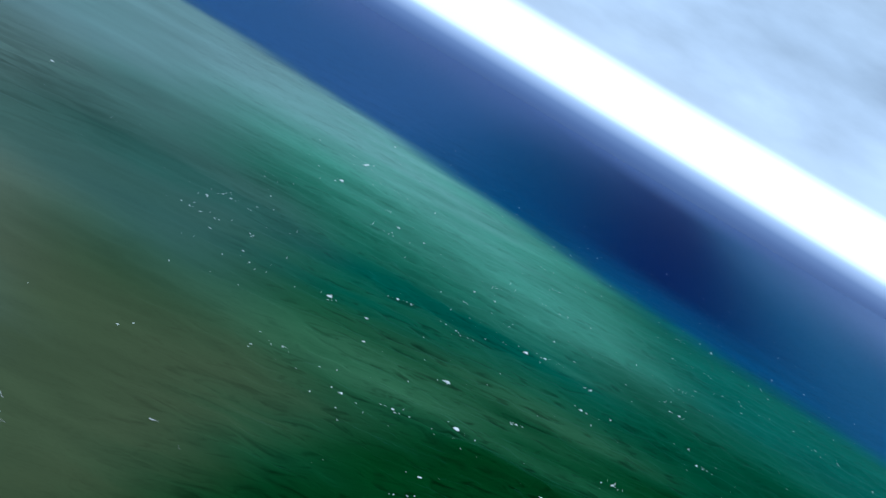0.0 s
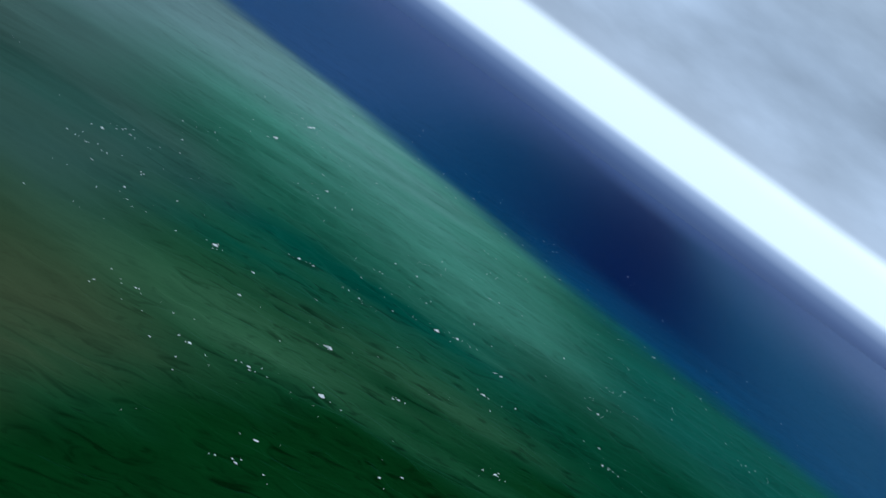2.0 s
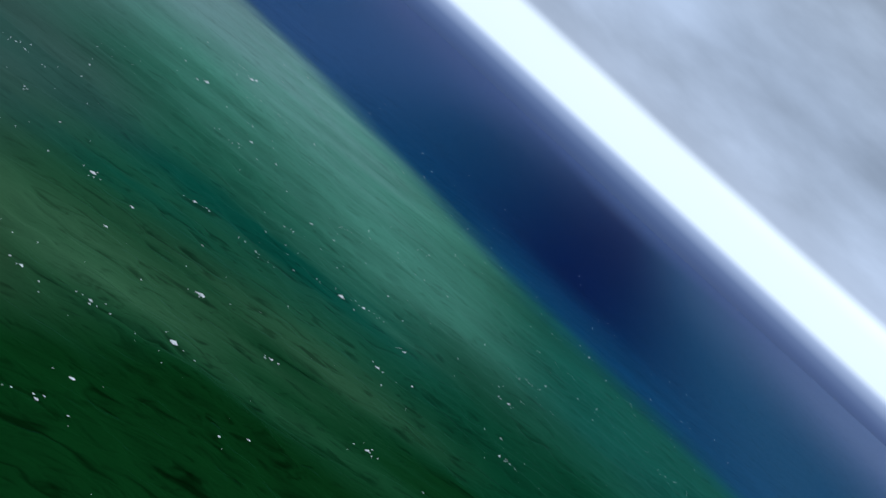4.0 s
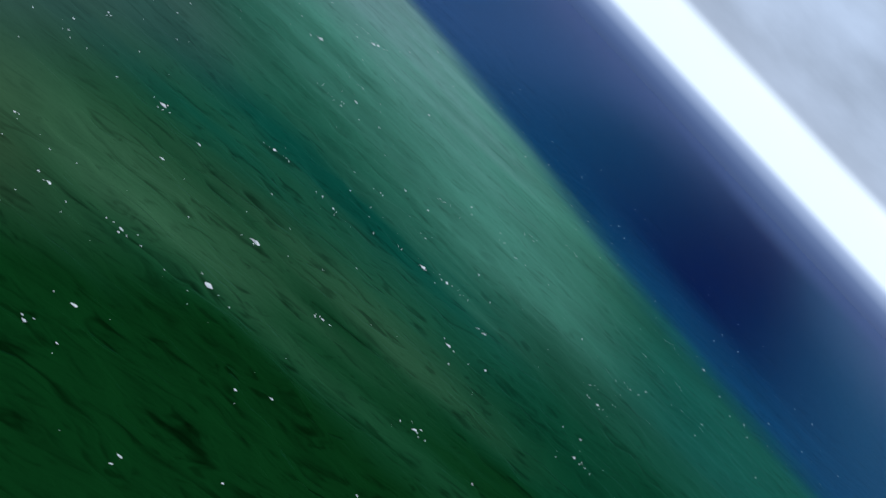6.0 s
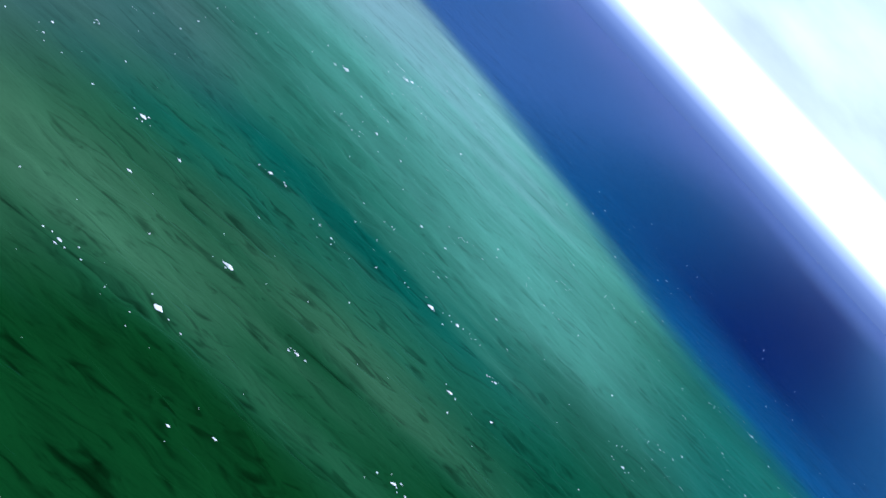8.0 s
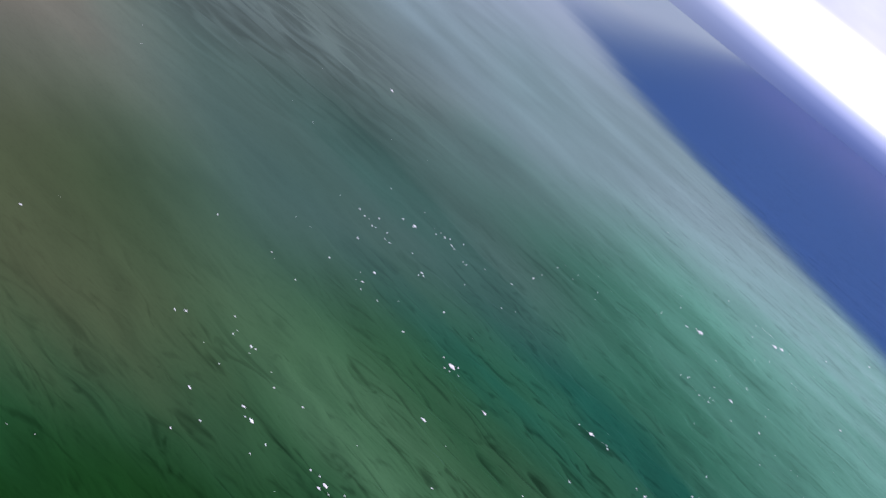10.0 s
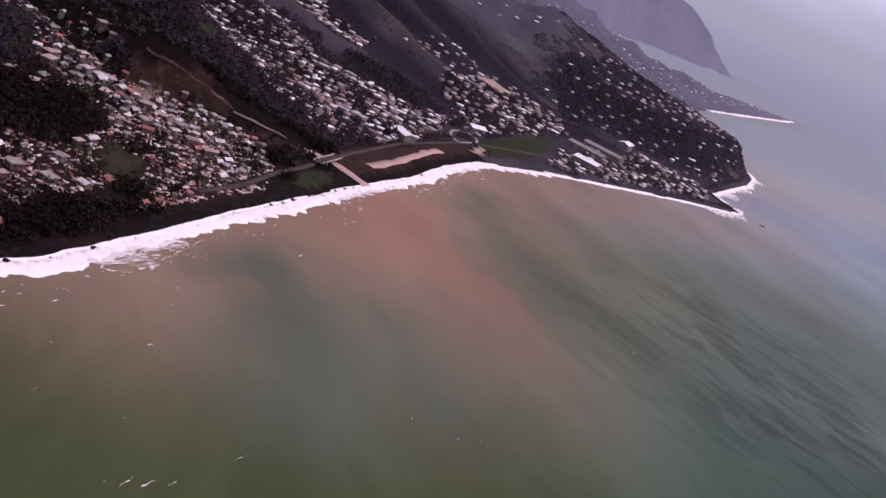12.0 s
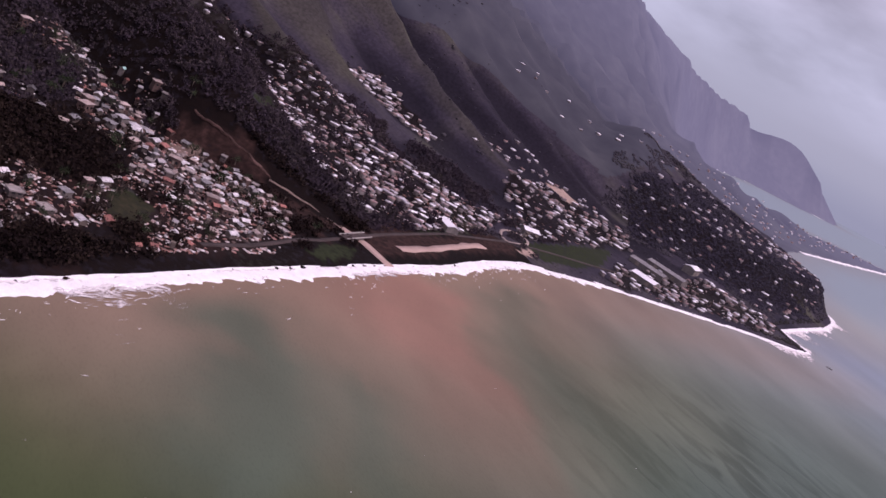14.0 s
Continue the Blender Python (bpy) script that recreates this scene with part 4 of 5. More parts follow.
def build_foam():
    """Whitecaps: clusters of small ragged flecks lying along the crests."""
    rng = np.random.default_rng(8)
    tmpl = []
    for _ in range(6):
        k = 8
        r = 0.5 * rng.uniform(0.35, 1.0, k)
        a = np.arange(k) * 2 * np.pi / k
        ring = np.stack([r * np.cos(a) * 1.5, r * np.sin(a) * 0.7, np.zeros(k)], -1)
        v = np.concatenate([ring, [[0, 0, 0.22]]])
        tmpl.append((v, np.array([(i, (i + 1) % k, k) for i in range(k)])))
    spots = []
    for x, y, s in CAPS:
        spots.append((x, y, s * 1.9))
        for _ in range(int(rng.integers(2, 7))):
            t, q = rng.normal(0, 6), rng.normal(0, 2.4)
            spots.append((x + t * 0.94 - q * 0.34, y + t * 0.34 + q * 0.94, rng.uniform(0.5, 1.5)))
    for _ in range(48):          # slicks: broken rows
        x, y = rng.uniform(-260, 420), rng.uniform(380, 1050)
        for _ in range(int(rng.integers(3, 12))):
            t, q = rng.normal(0, 14), rng.normal(0, 4)
            spots.append((x + t * 0.94 - q * 0.34, y + t * 0.34 + q * 0.94, rng.uniform(0.4, 1.5)))
    for _ in range(520):         # single flecks
        spots.append((rng.uniform(-420, 520), 330 + 1200 * rng.random() ** 1.5, 0.4 + 2.0 * rng.random() ** 2.5))
    spots = np.array(spots)
    spots[spots[:, 0] < -140, 2] *= 0.45
    d, _ = inland(spots[:, 0], spots[:, 1])
    west = spots[:, 0] < -140
    spots = spots[(d < -35) & (~west | (rng.random(len(spots)) < 0.2) | (np.arange(len(spots)) < 100))]
    Z = np.where((spots[:, 0] > -640) & (spots[:, 1] < 950), waves(spots[:, 0], spots[:, 1]) , 0.0) + 0.10
    chunks, pick = [], rng.integers(0, 6, len(spots))
    for i, (v, f) in enumerate(tmpl):
        q = pick == i
        chunks.append(scattered(v, f, np.stack([spots[q, 0], spots[q, 1], Z[q]], -1), spots[q, 2], radians(20) + rng.normal(0, 0.5, q.sum())))
    v, f = joined(chunks)
    tagged(new("whitecaps", mesh("whitecaps", v, f, FOAM)), "small white foam flecks scattered over the green swell", "sea foam", kind="stuff")
    # foam streaks drifting off the beach
    chunks = []
    drift = [(-80, 251), (-84, 256), (-88, 262), (-90, 268), (-112, 247), (-195, 243), (-198, 238), (-112, 222), (-161, 244), (-112, 283), (-142, 215), (-40, 293), (-52, 299)]
    for place in [None] * 34 + drift:
        t = rng.random()
        i = int(rng.integers(5, 9))
        ax, ay = SHORE[i]
        bx, by = SHORE[i + 1]
        off = rng.uniform(12, 26) if rng.random() < 0.85 else rng.uniform(30, 60)
        L = np.hypot(bx - ax, by - ay)
        tx, ty = (bx - ax) / L, (by - ay) / L
        x, y = ax + (bx - ax) * t + ty * off, ay + (by - ay) * t - tx * off
        turn = math.atan2(ty, tx) + rng.normal(0, 0.22)
        if place:
            x, y = place
        n = 16
        u = np.linspace(-1, 1, n) * rng.uniform(1.0, 4.5)
        mid = (fbm(u / 4 + rng.uniform(0, 90), u * 0, 91) - 0.5) * 2.6
        w = rng.uniform(0.5, 1.3) * (1 - np.linspace(-1, 1, n) ** 2) * (0.4 + fbm(u * 1.3 + rng.uniform(0, 90), u * 0, 92)) + 0.02
        loc = np.concatenate([np.stack([u, mid - w, u * 0], -1), np.stack([u, mid, u * 0 + 0.18], -1), np.stack([u, mid + w, u * 0], -1)])
        f = np.array([(r * n + k, r * n + k + 1, (r + 1) * n + k + 1, (r + 1) * n + k) for r in range(2) for k in range(n - 1)])
        c, s = math.cos(turn), math.sin(turn)
        X, Y = x + loc[:, 0] * c - loc[:, 1] * s, y + loc[:, 0] * s + loc[:, 1] * c
        dd, _ = inland(X, Y)
        chunks.append((np.stack([X, Y, waves(X, Y) * smooth(5, 60, -dd) + 0.35 + loc[:, 2]], -1), f))
    v, f = joined(chunks)
    flecks = []
    for _ in range(260):
        i, t = int(rng.integers(5, 13)), rng.random()
        (ax, ay), (bx, by) = SHORE[i], SHORE[i + 1]
        L = np.hypot(bx - ax, by - ay)
        along = ax + (bx - ax) * t
        if value_noise(np.array(along / 30.0), np.array(3.3), 99) < 0.45:
            continue
        off = 11 + abs(rng.normal(0, 11))
        flecks.append((along + (by - ay) / L * off, ay + (by - ay) * t - (bx - ax) / L * off, rng.uniform(0.4, 2.2) * (1.0 if off < 18 else 0.6)))
    flecks = np.array(flecks)
    pick = rng.integers(0, 6, len(flecks))
    Z = waves(flecks[:, 0], flecks[:, 1]) * smooth(5, 60, -inland(flecks[:, 0], flecks[:, 1])[0]) + 0.1
    lace = []
    for i, (v, f) in enumerate(tmpl):
        q = pick == i
        lace.append(scattered(v * (2.4, 0.7, 0.6), f, np.stack([flecks[q, 0], flecks[q, 1], Z[q]], -1), flecks[q, 2], radians(-27) + rng.normal(0, 0.7, q.sum())))
    v, f = joined(lace)
    tagged(new("surf_lace", mesh("surf_lace", v, f, FOAM)), "broken lacy foam left behind the breaking surf", "sea foam", kind="stuff")
    v, f = joined(chunks)
    me = mesh("foam_streaks", v, f, THIN_FOAM)
    layer(me, "thick", np.repeat(np.tile(np.repeat((0.30, 0.56, 0.30), 16), len(chunks))[:, None], 3, 1))
    tagged(new("foam_streaks", me), "thin broken foam streaks drifting off the beach", "sea foam", kind="stuff")


def ribbon(name, line, wide, mat, label, category, lift=0.25, step=4.0, rag=0.0):
    pts = np.array(line, float)
    run = np.concatenate([[0], np.cumsum(np.hypot(*np.diff(pts, axis=0).T))])
    s = np.arange(0, run[-1] + step / 2, step)
    px, py = np.interp(s, run, pts[:, 0]), np.interp(s, run, pts[:, 1])
    for _ in range(4):
        px[1:-1], py[1:-1] = (px[:-2] + px[1:-1] * 2 + px[2:]) / 4, (py[:-2] + py[1:-1] * 2 + py[2:]) / 4
    px = px + rag * 5 * (fbm(s / 22, s * 0 + wide, 97) - 0.5)
    tx, ty = np.gradient(px), np.gradient(py)
    n = np.hypot(tx, ty)
    nx, ny = -ty / n, tx / n
    rows = []
    for o, drop in ((-0.5, -1.2), (-0.499, 0), (0, 0.05), (0.499, 0), (0.5, -1.2)):
        w = wide * (1 + rag * (fbm(s / 13, s * 0 + o * 10, 95) - 0.5) * 2)
        x, y = px + nx * w * o, py + ny * w * o
        rows.append(np.stack([x, y, np.zeros(len(s)) + drop], -1))
    V = np.stack(rows, 1)
    z = np.maximum.reduce([height(V[:, k, 0], V[:, k, 1]) for k in range(5)]) + lift
    V[..., 2] += z[:, None]
    me = mesh(name, V.reshape(-1, 3), sheet_faces(len(s), 5), mat)
    return tagged(new(name, me), label, category, kind="structure")


build_land()
build_sea()
build_surf()
build_wash()
build_foam()
ribbon("river", RIVER[4:9], 1.1, SILT, "narrow brown silty river running down the valley", "river", 0.12, 2, 1.3)
ribbon("river", RIVER[7:], 7.5, SAND, "broad pale silted river mouth running to the sea", "river", 0.2, 3, 0.35)
ribbon("road", COAST_ROAD, 3.4, ASPHALT, "worn grey coast road through the town", "road", 0.3)
ribbon("road", LOOP, 2.4, ROAD, "pale curved loop road by the flats", "road", 0.34)
ribbon("road", HILL_ROAD, 2.6, ASPHALT, "narrow worn road climbing through the hillside houses", "road", 0.3)
ribbon("scar", RIVER[:5], 1.5, SCAR, "raw pinkish landslip scar beside the river", "bare earth", 0.12, 2, 1.8)

ribbon("sand_flat", [(-484, 308), (-515, 324), (-548, 336), (-585, 350), (-606, 362)], 6.5, SAND, "pale pinkish bare sand flat behind the beach", "sand", 0.2, 4, 0.7)

# ---------------------------------------------------------------- houses
def roof_gable(L, W, h, rise, over=0.45, thick=0.16):
    bm = bmesh.new()
    a, b, e = L / 2 + over, W / 2 + over, h - over * rise / (W / 2)
    ring = [(-b, e), (0, h + rise), (b, e), (b, e + thick), (0, h + rise + thick), (-b, e + thick)]
    ends = [[bm.verts.new((x, y, z)) for y, z in ring] for x in (-a, a)]
    for i in range(6):
        j = (i + 1) % 6
        bm.faces.new([ends[0][i], ends[0][j], ends[1][j], ends[1][i]])
    for e_ in ends:
        bm.faces.new([e_[0], e_[1], e_[4], e_[5]])
        bm.faces.new([e_[1], e_[2], e_[3], e_[4]])
    return bm


def roof_hip(L, W, h, rise, over=0.45, thick=0.16):
    bm = bmesh.new()
    a, b = L / 2 + over, W / 2 + over
    r = max(0.2, L / 2 - W / 2)
    rows = []
    for z in (0, thick):
        rows.append([bm.verts.new(p) for p in ((-a, -b, h - 0.1 + z), (a, -b, h - 0.1 + z), (a, b, h - 0.1 + z), (-a, b, h - 0.1 + z), (-r, 0, h + rise + z), (r, 0, h + rise + z))])
    for v in rows:
        for f in ((0, 1, 5, 4), (1, 2, 5), (2, 3, 4, 5), (3, 0, 4)):
            bm.faces.new([v[i] for i in f])
    lo, hi = rows
    for i in range(4):
        j = (i + 1) % 4
        bm.faces.new([lo[i], lo[j], hi[j], hi[i]])
    return bm


def roof_flat(L, W, h):
    bm = bmesh.new()
    a, b = L / 2 + 0.35, W / 2 + 0.35
    box(bm, -a, -b, h, a, b, h + 0.22)
    for x0, y0, x1, y1 in ((-a, -b, a, -b + 0.2), (-a, b - 0.2, a, b), (-a, -b + 0.2, -a + 0.2, b - 0.2), (a - 0.2, -b + 0.2, a, b - 0.2)):
        box(bm, x0, y0, h + 0.22, x1, y1, h + 0.6)
    return bm


def walls(L, W, h, rise=0.0):
    """Four thick walls on a deep footing, with gable ends where the roof has a rise."""
    bm = bmesh.new()
    t = 0.22
    a, b = L / 2, W / 2
    box(bm, -a - 0.15, -b - 0.15, -3.0, a + 0.15, b + 0.15, 0.25)
    box(bm, -a, -b, 0.25, a, -b + t, h)
    box(bm, -a, b - t, 0.25, a, b, h)
    for s in (-1, 1):
        x0, x1 = sorted((s * a, s * (a - t)))
        box(bm, x0, -b + t, 0.25, x1, b - t, h)
        if rise:
            v = [[bm.verts.new(p) for p in ((x, -b, h), (x, b, h), (x, 0, h + rise))] for x in (x0, x1)]
            bm.faces.new(v[0]), bm.faces.new(v[1])
            for i in range(3):
                j = (i + 1) % 3
                bm.faces.new([v[0][i], v[0][j], v[1][j], v[1][i]])
    return bm


def opening(w, h):
    bm = bmesh.new()
    box(bm, -w / 2, -0.05, 0, w / 2, 0.04, h)
    box(bm, -w / 2 - 0.08, -0.07, h, w / 2 + 0.08, 0.05, h + 0.1)
    return bm


def house_kind(L, W, h, roof, wall_mat, roof_mat, label, rise=0.8):
    """One house: walls, roof, a door and windows on the sides."""
    top = tagged(new("house"), label, "house", "houses of the coastal town")
    part("wall", bm_mesh("wall", walls(L, W, h, rise if roof == "gable" else 0), wall_mat), top)
    if roof == "gable":
        part("roof", bm_mesh("roof", roof_gable(L, W, h, rise), roof_mat), top)
    elif roof == "hip":
        part("roof", bm_mesh("roof", roof_hip(L, W, h, rise), roof_mat), top)
    elif roof == "flat":
        part("roof", bm_mesh("roof", roof_flat(L, W, h), roof_mat), top)
    else:
        fl = bmesh.new()
        box(fl, -L / 2 + 0.25, -W / 2 + 0.25, 0.25, L / 2 - 0.25, W / 2 - 0.25, 0.4)
        part("floor_slab", bm_mesh("floor_slab", fl, CONCRETE), top, "littered concrete floor open to the sky")
        for x in (-L * 0.3, 0.1, L * 0.33):
            r = bmesh.new()
            box(r, x - 0.08, -W / 2 - 0.2, h, x + 0.08, W / 2 + 0.2, h + 0.2)
            part("rafter", bm_mesh("rafter", r, TIMBER), top, "bare grey rafter")
    w = bm_mesh("window", opening(1.1, 1.1), GLASS_DARK)
    for sx, sy, turn in ((-L * 0.28, -W / 2, 0), (L * 0.28, -W / 2, 0), (L * 0.2, W / 2, 180), (-L * 0.25, W / 2, 180)):
        o = part("window", w, top)
        o.matrix_basis = pose(sx, sy, 1.2, 0, 0, turn)
    d = part("door", bm_mesh("door", opening(0.95, 2.05), TIMBER), top)
    d.matrix_basis = pose(0, -W / 2, 0.25)
    return top


KINDS = [house_kind(4.1, 3.1, 2.2, "gable", WALLS[0], ROOFS[0], "small cream house with a pale galvanised gable roof"),
         house_kind(3.5, 2.7, 2.2, "gable", WALLS[2], ROOFS[1], "small block house with a grey galvanised roof"),
         house_kind(4.5, 3.7, 2.2, "hip", WALLS[3], ROOFS[0], "white rendered house with a pale hipped metal roof"),
         house_kind(5.0, 3.9, 4.0, "hip", WALLS[1], ROOFS[3], "two-storey pink house with a rusted hipped roof"),
         house_kind(4.7, 3.8, 2.3, "flat", WALLS[2], ROOFS[4], "block house with a flat stained concrete roof"),
         house_kind(3.8, 3.0, 2.2, "gable", WALLS[1], ROOFS[2], "small pink house with a faded red metal roof"),
         house_kind(4.0, 3.2, 2.4, "none", WALLS[0], None, "storm-wrecked roofless house with bare walls and rafters"),
         house_kind(4.0, 3.1, 2.2, "gable", WALLS[0], ROOFS[3], "small cream house under rusty pinkish roof sheets"),
         house_kind(4.8, 3.5, 2.3, "gable", WALLS[3], ROOFS[5], "white house with a teal painted metal roof"),
         house_kind(2.8, 2.3, 2.3, "gable", WALLS[2], ROOFS[1], "tiny timber and block hut with a grey sheet roof")]
ODDS = [0.2, 0.13, 0.13, 0.10, 0.07, 0.09, 0.1, 0.12, 0.006, 0.065]


def packed(poly, gap, tries, seed, taken):
    """Random spots in an outline, no two nearer than the gap."""
    rng = np.random.default_rng(seed)
    p = np.array(poly)
    lo, hi = p.min(0), p.max(0)
    cand = rng.uniform(lo, hi, (tries, 2))
    jog = 0.0 if poly is TOWN_EAST else 44.0
    jx = cand[:, 0] + (fbm(cand[:, 0] / 32, cand[:, 1] / 32, 101) - 0.5) * jog
    jy = cand[:, 1] + (fbm(cand[:, 0] / 32, cand[:, 1] / 32, 105) - 0.5) * jog
    ok = inside(jx, jy, poly) & (inland(cand[:, 0], cand[:, 1])[0] > 10)
    for line, clear in ((COAST_ROAD, 6.5), (RIVER, 11), (HILL_ROAD, 5.5), (LOOP, 6)):
        ok &= to_line(cand[:, 0], cand[:, 1], line) > clear
    for field in FIELDS[:4] + SANDS + GROVES:
        ok &= ~inside(cand[:, 0], cand[:, 1], field)
    out = []
    for x, y in cand[ok]:
        g = gap * (0.8 + 2.8 * max(0.0, float(value_noise(np.array(x / 21), np.array(y / 21), 17)) - 0.38)) * (1.55 if x > -330 else 1.0)
        if all((x - a) ** 2 + (y - b) ** 2 > g * g for a, b in out) and all((x - a) ** 2 + (y - b) ** 2 > 25 for a, b in taken):
            out.append((x, y))
    taken.extend(out)
    return out


def lowest(x, y):
    return float(np.min(height(np.array([x, x + 3, x - 3, x, x]), np.array([y, y, y, y + 3, y - 3]))))


def build_houses():
    rng = np.random.default_rng(3)
    taken, near = [], []
    for poly, gap, seed in ((TOWN_EAST, 5.9, 1), (TOWN_UPPER, 8.0, 2), (TOWN_STRIP, 9.0, 3)):
        near += packed(poly, gap, 3500, seed, taken)
    pick = rng.choice(len(KINDS), len(near), p=np.array(ODDS) / sum(ODDS))
    for (x, y), k in zip(near, pick):
        e = 4.0
        g = (height(x + e, y) - height(x - e, y), height(x, y + e) - height(x, y - e))
        turn = math.degrees(math.atan2(float(g[0]), -float(g[1]))) + rng.normal(0, 38) + (90 if rng.random() < 0.35 else 0)
        z = float(height(x, y)) + 0.1
        size = 0.68 + 0.75 * rng.random() ** 1.8
        copy_thing(KINDS[k], pose(x, y, z, 0, 0, turn) @ Matrix.Diagonal((size, size, rng.uniform(0.9, 1.15), 1)))
    for k in KINDS:
        for o in (*k.children_recursive, k):
            bpy.data.objects.remove(o)
    # towns further off, house by house but joined
    plans = ((TOWN_MIDDLE, 7.4, 11, "closely packed pale houses on the middle hillside"), (TOWN_RIDGE, 7.4, 12, "row of pale houses along a ridge"),
             (TOWN_SPUR, 13, 13, "scattered pale houses high on a spur"), (TOWN_FLATS, 10.0, 14, "pale houses on the flats behind the bay"),
             (TOWN_LINE, 14.0, 18, "loose line of pale houses on the spur above the flats"), (TOWN_SHORE, 10.0, 15, "low pale houses along the bay shore"),
             (HEADLAND, 19, 16, "sparse pale houses over the dark headland"), (TOWN_TRACK, 26.0, 19, "few pale houses along an upper track"),
             (FAR_STRIP, 25, 17, "far sparse houses along the next shore"))
    for poly, gap, seed, label in plans:
        heaps = {"walls": [], "gable_roofs": [], "hipped_roofs": [], "flat_roofs": []}
        for x, y in packed(poly, gap, 5000, seed, taken):
            L, W, h, rise = rng.uniform(3.2, 6.6), rng.uniform(3.0, 4.8), rng.uniform(1.8, 2.4) * (1.7 if rng.random() < 0.1 else 1), rng.uniform(0.6, 1.1)
            if rng.random() < 0.06:
                L, W = L * 1.6, W * 1.4
            turn = rng.uniform(0, 6.28) if rng.random() < 0.55 else rng.normal(1.2, 0.5)
            p, q, o, z = L / 2, W / 2, 0.45, lowest(x, y)
            shape = rng.choice(3, p=(0.55, 0.33, 0.12))
            wv = [(sx * p, sy * q, zz) for zz in (-1.0, h) for sx, sy in ((-1, -1), (1, -1), (1, 1), (-1, 1))]
            wf = [(0, 1, 5, 4), (1, 2, 6, 5), (2, 3, 7, 6), (3, 0, 4, 7), (4, 5, 6, 7), (3, 2, 1, 0)]
            eave = [(-p - o, -q - o), (p + o, -q - o), (p + o, q + o), (-p - o, q + o)]
            ring = [(u, v, h + zz) for zz in (-0.05, 0.12) for u, v in eave]
            sides = [(0, 1, 5, 4), (1, 2, 6, 5), (2, 3, 7, 6), (3, 0, 4, 7), (3, 2, 1, 0)]
            if shape == 2:
                rv, rf, heap = ring, sides + [(4, 5, 6, 7)], "flat_roofs"
            else:
                r = p + o if shape == 0 else max(0.4, p - q)
                rv = ring + [(-r, -0.06, h + rise), (r, -0.06, h + rise), (r, 0.06, h + rise), (-r, 0.06, h + rise)]
                rf, heap = sides + [(4, 5, 9, 8), (5, 6, 10, 9), (6, 7, 11, 10), (7, 4, 8, 11), (8, 9, 10, 11)], "gable_roofs" if shape == 0 else "hipped_roofs"
            for v, f, pile in ((wv, wf, "walls"), (rv, rf, heap)):
                heaps[pile].append(scattered(v, f, [(x, y, z + 0.2)], [1.0], np.array([turn])))
        top = tagged(new("far_houses"), label, "houses", kind="stuff")
        for name, chunks in heaps.items():
            if chunks:
                v, f = joined(chunks)
                # FAR_STRIP walls get the paler roof colours, standing in for haze
                part(name, mesh(name, v, f, FAR_WALL if name == "walls" and poly is not FAR_STRIP else FAR_ROOF), top)
    return near


def big_shed(x, y, L, W, h, turn, roof_mat, label):
    top = tagged(new("warehouse"), label, "warehouse")
    part("wall", bm_mesh("wall", walls(L, W, h, W * 0.16), WALLS[3]), top)
    part("roof", bm_mesh("roof", roof_gable(L, W, h, W * 0.16, 0.6, 0.25), roof_mat), top)
    dm = bm_mesh("door", opening(4.0, 3.4), TIMBER)
    for k in (-0.25, 0.25):
        o = part("door", dm, top)
        o.matrix_basis = pose(L * k, -W / 2, 0.25)
    top.matrix_basis = pose(x, y, lowest(x, y) + 0.4, 0, 0, turn)


# ---------------------------------------------------------------- trees, rocks and wreckage
def leaf_cloud(rng, n, size, flat=0.75):
    """A crown of many small leaf pieces round a few limbs, with gaps."""
    hubs = rng.normal(0, 0.33, (5, 3)) * (1, 1, flat) + (0, 0, 0.1)
    c = hubs[rng.integers(0, 5, n)] + rng.normal(0, 0.21, (n, 3)) * (1, 1, flat)
    vs, fs = [], []
    for i, p in enumerate(c):
        a, b = rng.normal(0, 1, 3), rng.normal(0, 1, 3)
        a, b = a / np.linalg.norm(a) * size, b / np.linalg.norm(b) * size
        vs += [p - a * 0.5, p + b * 0.5, p + a * 0.5, p - b * 0.5]
        fs.append((4 * i, 4 * i + 1, 4 * i + 2, 4 * i + 3))
    return np.array(vs), np.array(fs)


def clump(rng):
    """A low, lumpy far crown."""
    bm = bmesh.new()
    bmesh.ops.create_icosphere(bm, subdivisions=1, radius=0.5)
    v = np.array([x.co for x in bm.verts])
    f = np.array([[x.index for x in t.verts] for t in bm.faces])
    bm.free()
    v = v * rng.uniform(0.6, 1.25, (len(v), 1)) * (1, 1, 0.75)
    return v, f


def open_ground(x, y):
    ok = inland(x, y)[0] > np.where(x > -285, 6, 14)
    for poly in TOWNS:
        ok &= ~inside(x, y, poly) | (hashed(np.floor(x * 7).astype(np.int64), np.floor(y * 7).astype(np.int64), 5) < 0.22)
    for poly in GROVES:
        ok |= inside(x, y, poly)
    for poly in FIELDS + SANDS + [BARE]:
        ok &= ~inside(x, y, poly)
    ok &= ~inside(x, y, BROWN) | (hashed(np.floor(x * 5).astype(np.int64), np.floor(y * 5).astype(np.int64), 6) < 0.35)
    for line, clear in ((COAST_ROAD, 5), (RIVER, 10), (HILL_ROAD, 5), (LOOP, 5)):
        ok &= to_line(x, y, line) > clear
    return ok


